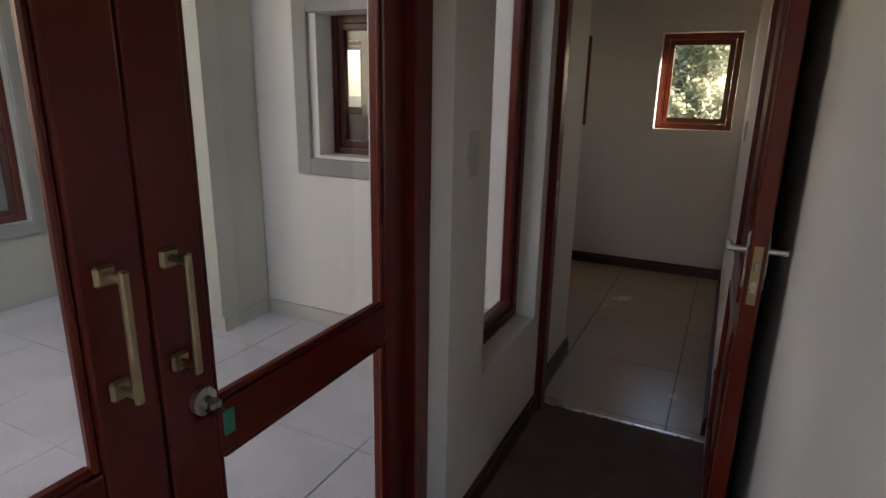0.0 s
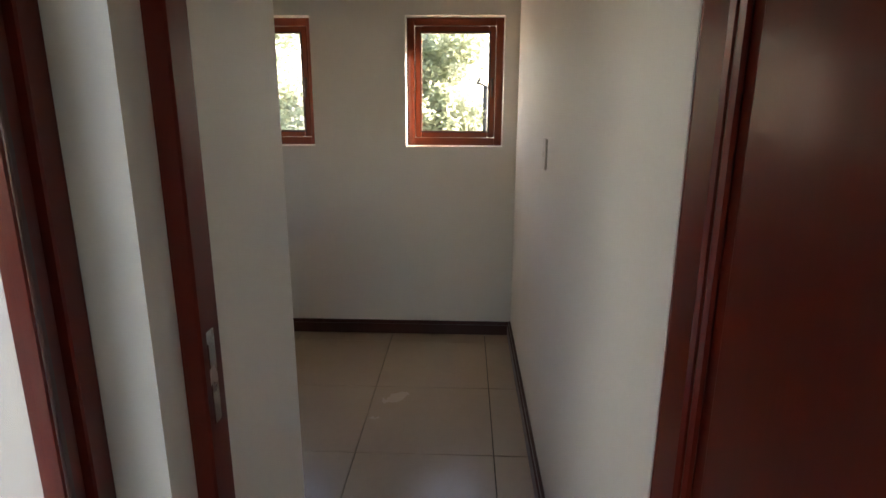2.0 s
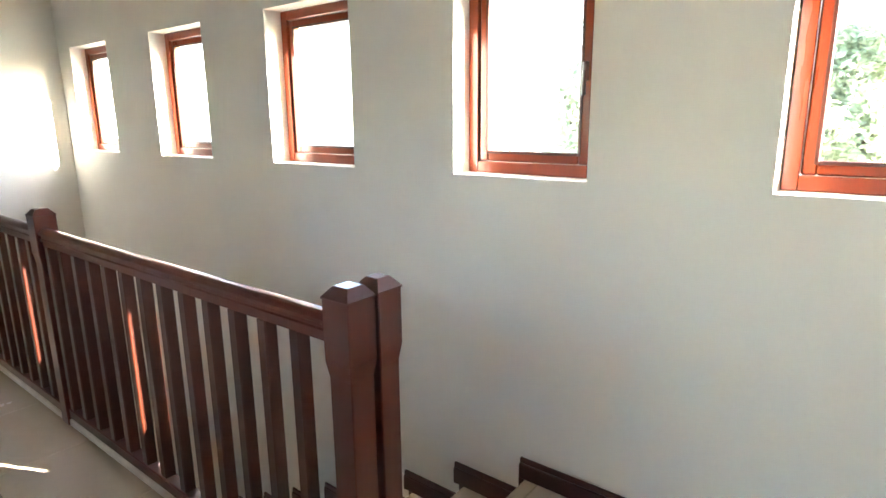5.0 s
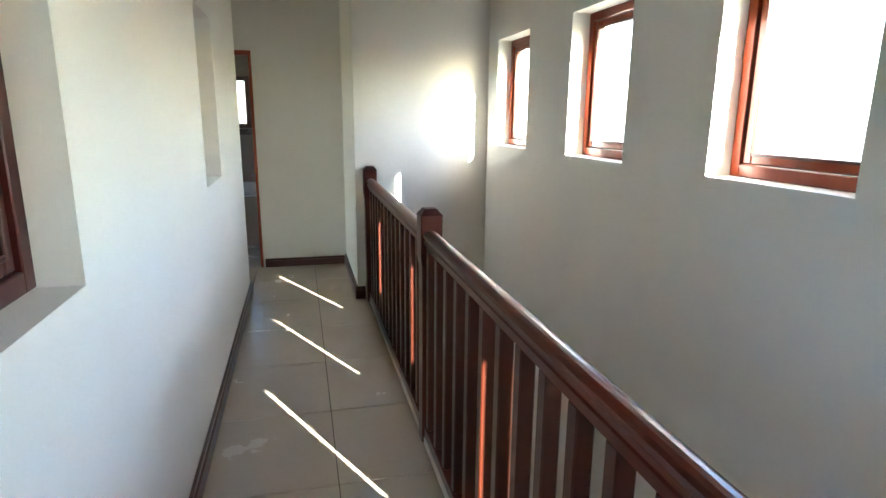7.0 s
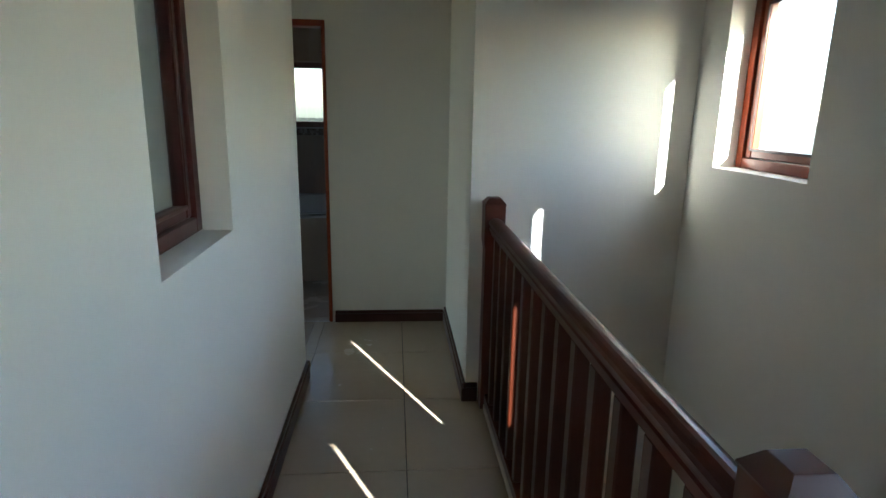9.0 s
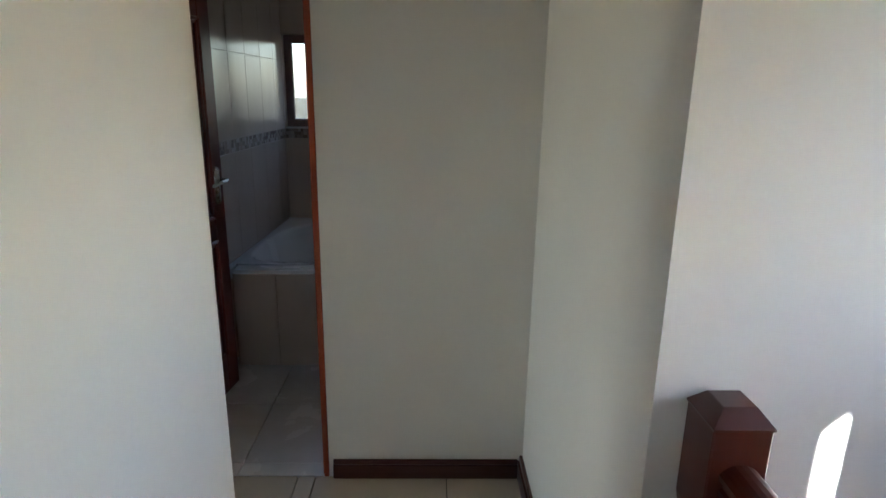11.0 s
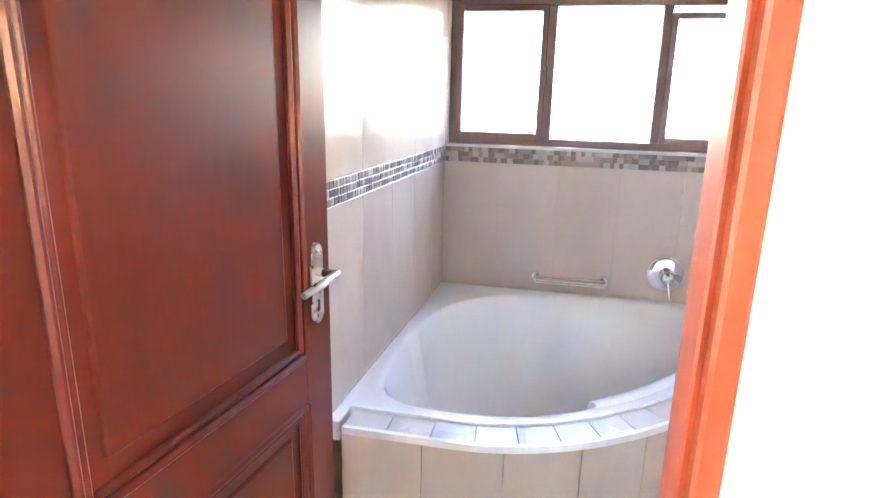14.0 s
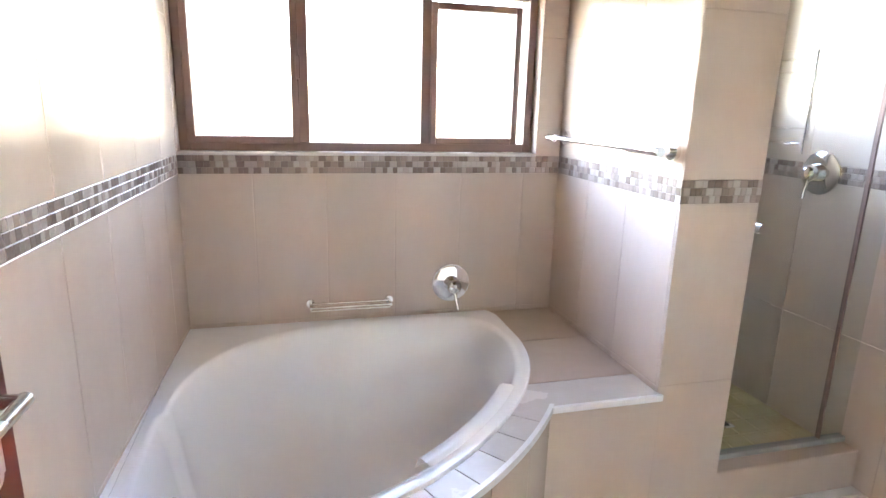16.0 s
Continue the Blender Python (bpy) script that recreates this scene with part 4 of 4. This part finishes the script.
def tree(x, y, base, height, crown_r, crown_h, seed, leaves=5200):
    rng = random.Random(seed)
    t = tagged(new("tree"), "leafy olive-green garden tree beyond the windows", "tree")
    bm = bmesh.new()
    fork = base + (height - crown_h) + 0.3
    rod(bm, (x, y, base), (x + 0.1, y + 0.06, fork), 0.16, 10, 0.10)
    tips = []
    for k in range(15):
        a = 2 * math.pi * k / 15 * 2 + rng.uniform(-0.3, 0.3)
        rr = crown_r * rng.uniform(0.25, 0.85)
        tip = Vector((x + rr * math.cos(a), y + rr * math.sin(a), base + height - crown_h * (0.08 + 0.70 * ((k * 7) % 15) / 15)))
        mid = Vector((x + 0.1, y + 0.06, fork)).lerp(tip, 0.5) + Vector((0, 0, 0.25))
        rod(bm, (x + 0.1, y + 0.06, fork - 0.05), mid, 0.07, 7, 0.045)
        rod(bm, mid, tip, 0.045, 6, 0.015)
        tips.append(tip)
    part("trunk", bm, M_BARK, t, smooth=True)
    clumps = [(tp + Vector((rng.gauss(0, 0.2), rng.gauss(0, 0.2), rng.gauss(0, 0.2))), crown_r * rng.uniform(0.28, 0.5)) for tp in tips for _ in range(3)]
    verts, faces = [], []
    for _ in range(leaves):
        c, r = rng.choice(clumps)
        d = Vector((rng.gauss(0, 1), rng.gauss(0, 1), rng.gauss(0, 0.8))).normalized() * r * rng.uniform(0.3, 1.0) ** 0.5
        p = c + d
        u = Vector((rng.gauss(0, 1), rng.gauss(0, 1), rng.gauss(0, 0.6))).normalized()
        v = u.cross(Vector((rng.gauss(0, 1), rng.gauss(0, 1), rng.gauss(0, 1)))).normalized()
        l, w = rng.uniform(0.05, 0.10), rng.uniform(0.022, 0.04)
        b = len(verts)
        verts += [p - u * l, p + v * w, p + u * l, p - v * w]
        faces.append((b, b + 1, b + 2, b + 3))
    me = bpy.data.meshes.new("crown")
    me.from_pydata([tuple(q) for q in verts], [], faces)
    me.materials.append(M_LEAF)
    ob = new("crown", me)
    ob.parent = t
    return t


GZ = DOWN - 0.2
tree(10.4, 1.15, GZ, 5.85, 1.25, 4.9, 21, 36000)
tree(9.8, 4.7, GZ, 6.0, 1.3, 3.4, 8, 12000)
tree(15.0, 0.3, GZ, 3.9, 1.6, 2.8, 11, 5000)
tree(12.0, 8.0, GZ, 4.6, 1.8, 2.8, 14, 5000)
# neighbour's corrugated roof
shed = tagged(new("neighbour_shed"), "low neighbouring building with a corrugated metal roof", "building")
part("wall", bx(11.8, 16.5, -5.5, 2.6, GZ, 0.3), M_OUT, shed)
bm = bmesh.new()
nx, ny = 2, 224
grid = [[bm.verts.new((11.5 + 5.2 * i / nx, -5.7 + 8.6 * j / ny, 0.35 + 1.25 * i / nx + 0.028 * math.sin(j * math.pi / 1.5))) for j in range(ny + 1)] for i in range(nx + 1)]
for i in range(nx):
    for j in range(ny):
        bm.faces.new([grid[i][j], grid[i + 1][j], grid[i + 1][j + 1], grid[i][j + 1]])
part("roof", bm, M_ROOF, shed, "pale corrugated metal roof sheet", smooth=True)
lamp = tagged(new("pole_lamp"), "dark pole with an angled bracket on top", "lamp post")
part("pole", rod(bmesh.new(), (10.2, -0.07, GZ), (10.2, -0.07, 1.77), 0.045, 10), M_BLACK, lamp)
bm = bmesh.new()
put(bm, -0.04, 0.04, -0.10, 0.13, -0.02, 0.02, 0.01, 1, pose(10.2, -0.03, 1.79, 25, 0, 0))
put(bm, -0.03, 0.03, -0.03, 0.03, -0.07, 0.07, 0.01, 1, pose(10.2, 0.07, 1.87, 25, 0, 0))
part("bracket", bm, M_BLACK, lamp)


# ---------------------------------------------------------------- pieces: tiles
def lay(parent, name, material, axis, at, depth, u_lines, v_lines, gap, holes=(), bevel=0.0012):
    """Separate tiles on a plane across axis: at is the plane of their faces, depth goes behind it (signed)."""
    cache = {}
    for a, b in zip(u_lines, u_lines[1:]):
        for c, d in zip(v_lines, v_lines[1:]):
            rects = [(a, b, c, d)]
            for h in holes:
                nxt = []
                for (p, q, r, s) in rects:
                    if q <= h[0] or p >= h[1] or s <= h[2] or r >= h[3]:
                        nxt.append((p, q, r, s))
                        continue
                    if p < h[0]:
                        nxt.append((p, h[0], r, s))
                    if q > h[1]:
                        nxt.append((h[1], q, r, s))
                    lo, hi = max(p, h[0]), min(q, h[1])
                    if r < h[2]:
                        nxt.append((lo, hi, r, h[2]))
                    if s > h[3]:
                        nxt.append((lo, hi, h[3], s))
                rects = nxt
            for (p, q, r, s) in rects:
                w, hgt = q - p - gap, s - r - gap
                if w < 0.012 or hgt < 0.012:
                    continue
                key = (round(w, 4), round(hgt, 4))
                if key not in cache:
                    lo, hi = sorted((0.0, depth))
                    e = (-w / 2, w / 2, -hgt / 2, hgt / 2)
                    if axis == "z":
                        bm = bx(e[0], e[1], e[2], e[3], lo, hi, bevel)
                    elif axis == "y":
                        bm = bx(e[0], e[1], lo, hi, e[2], e[3], bevel)
                    else:
                        bm = bx(lo, hi, e[0], e[1], e[2], e[3], bevel)
                    cache[key] = mesh_of(name, bm, material)
                ob = new(name, cache[key])
                cu, cv = (p + q) / 2, (r + s) / 2
                ob.location = {"z": (cu, cv, at), "y": (cu, at, cv), "x": (at, cu, cv)}[axis]
                ob.parent = parent


def lines(lo, hi, first, step):
    out = [lo]
    k = math.ceil((lo - first) / step + 1e-6)
    while first + k * step < hi - 1e-6:
        out.append(first + k * step)
        k += 1
    return out + [hi]


TX, TY, TS = 0.535, 0.168, 0.606
lay(floor_landing, "floor_tile", M_TILE, "z", 0.0, -0.014, lines(-0.735, EAST, TX, TS), lines(0.0, 1.44, TY, TS), 0.004)
lay(floor_corridor, "floor_tile", M_TILE, "z", 0.0, -0.014, lines(0.0, 0.926, TX, TS), lines(1.44, NORTH, TY, TS), 0.004)
lay(floor_alcove, "floor_tile", M_TILE, "z", 0.0, -0.014, lines(-0.76, 0.0, TX, TS), lines(5.9, NORTH, TY, TS), 0.004)
lay(floor_bath, "floor_tile", M_BFLOOR, "z", 0.0, -0.014, lines(-0.76, 1.8, -0.30, 0.45), lines(NORTH, 8.25, 7.30, 0.45), 0.004)
lay(floor_terrace, "terrace_tile", M_TTILE, "z", -0.07, -0.014, lines(-4.3, -0.3, -2.02, 0.6), lines(1.05, 4.55, 2.0, 0.6), 0.005)
lay(tray, "shower_tile", M_SHFLOOR, "z", 0.105, -0.012, lines(1.103, 1.799, 1.2, 0.1), lines(8.363, 8.94, 8.4, 0.1), 0.004)
BAND0, BAND1 = 1.102, 1.168
ZL = [0.0, 0.55, BAND0]
ZU = [BAND1, 1.61, 2.06, CEIL]
lay(wall_bn, "wall_tile", M_BTILE, "y", 8.94, 0.01, lines(-0.577, 1.80, 0.1755, 0.255), ZL + ZU, 0.0018, [(-0.575, 0.735, 1.166, 1.779), (1.22, 1.68, 1.35, 1.95), (-0.6, 1.9, BAND0, BAND1)])
lay(wall_bw, "wall_tile", M_BTILE, "x", -0.577, -0.01, lines(7.58, 8.94, 7.716, 0.255), ZL + ZU, 0.0018, [(7.5, 9.0, BAND0, BAND1)])
lay(wall_stub, "wall_tile", M_BTILE, "x", 0.835, 0.01, lines(8.165, 8.94, 8.43, 0.255), ZL + ZU, 0.0018, [(8.0, 9.0, BAND0, BAND1)])
lay(wall_stub, "wall_tile", M_BTILE, "y", 8.165, 0.01, [0.837, 1.098], ZL + ZU, 0.0018, [(0.8, 1.2, BAND0, BAND1)])
lay(wall_stub, "wall_tile", M_BTILE, "x", 1.100, -0.01, lines(8.165, 8.94, 8.43, 0.255), ZL + ZU, 0.0018, [(8.0, 9.0, BAND0, BAND1)])
lay(wall_be, "wall_tile", M_BTILE, "x", 1.80, 0.01, lines(6.88, 8.94, 8.43, 0.255), ZL + ZU, 0.0018, [(8.2, 9.0, BAND0, BAND1)])

# mosaic band: three courses of small chips
chip_meshes = {}


def chips(parent, axis, at, sign, u0, u1):
    rng = random.Random(int(abs(u0) * 1000 + abs(at) * 77))
    h = (BAND1 - BAND0) / 3
    a0, a1 = sorted((at + sign * 0.0010, at + sign * 0.006))
    part("mosaic_grout", bx(u0, u1, a0, a1, BAND0, BAND1) if axis == "y" else bx(a0, a1, u0, u1, BAND0, BAND1), M_MGROUT, parent)
    for row in range(3):
        u = u0 + (0.5 * row % 1) * 0.011
        while u < u1 - 0.006:
            w = rng.choice((0.017, 0.021, 0.026))
            w = min(w, u1 - u)
            if w < 0.008:
                break
            key = (axis, sign, round(w, 3))
            if key not in chip_meshes:
                e, d = w / 2 - 0.0005, h / 2 - 0.0005
                lo, hi = sorted((0.0, sign * 0.008))
                bm = bx(-e, e, lo, hi, -d, d, 0.0012) if axis == "y" else bx(lo, hi, -e, e, -d, d, 0.0012)
                chip_meshes[key] = mesh_of("mosaic_chip", bm, M_MOSAIC)
            ob = new("mosaic_chip", chip_meshes[key])
            z = BAND0 + h * (row + 0.5)
            off = -sign * rng.uniform(0.0, 0.0012)
            ob.location = (u + w / 2, at + off, z) if axis == "y" else (at + off, u + w / 2, z)
            ob.parent = parent
            u += w


chips(wall_bw, "x", -0.577, -1, 7.60, 8.938)
# this wall stands a little out of square
wall_bw.matrix_world = Matrix.Translation((-0.577, 8.94, 0)) @ Matrix.Rotation(radians(-2.2), 4, "Z") @ Matrix.Translation((0.577, -8.94, 0))
chips(wall_bn, "y", 8.94, 1, -0.576, 0.835)
chips(wall_stub, "x", 0.835, 1, 8.166, 8.938)
chips(wall_stub, "y", 8.165, 1, 0.836, 1.10)
chips(wall_be, "x", 1.80, 1, 8.25, 8.938)

# the bathroom is drawn at a scale of 1 : 1.07; brought to full size about the foot of the doorway
FULL = Matrix.Translation((0, NORTH, 0)) @ Matrix.Scale(1.07, 4) @ Matrix.Translation((0, -NORTH, 0))
BATHROOM = ("wall_bathroom", "wall_shower", "floor_bathroom", "wall_lower_bath", "door_2", "corner_bath", "bath_surround", "window_10", "window_11",
            "window_sill", "soap_rack", "mixer_tap", "towel_rail", "shower_")
for ob in list(scene.objects):
    if ob.parent is None and ob.name.startswith(BATHROOM):
        ob.matrix_basis = FULL @ ob.matrix_basis
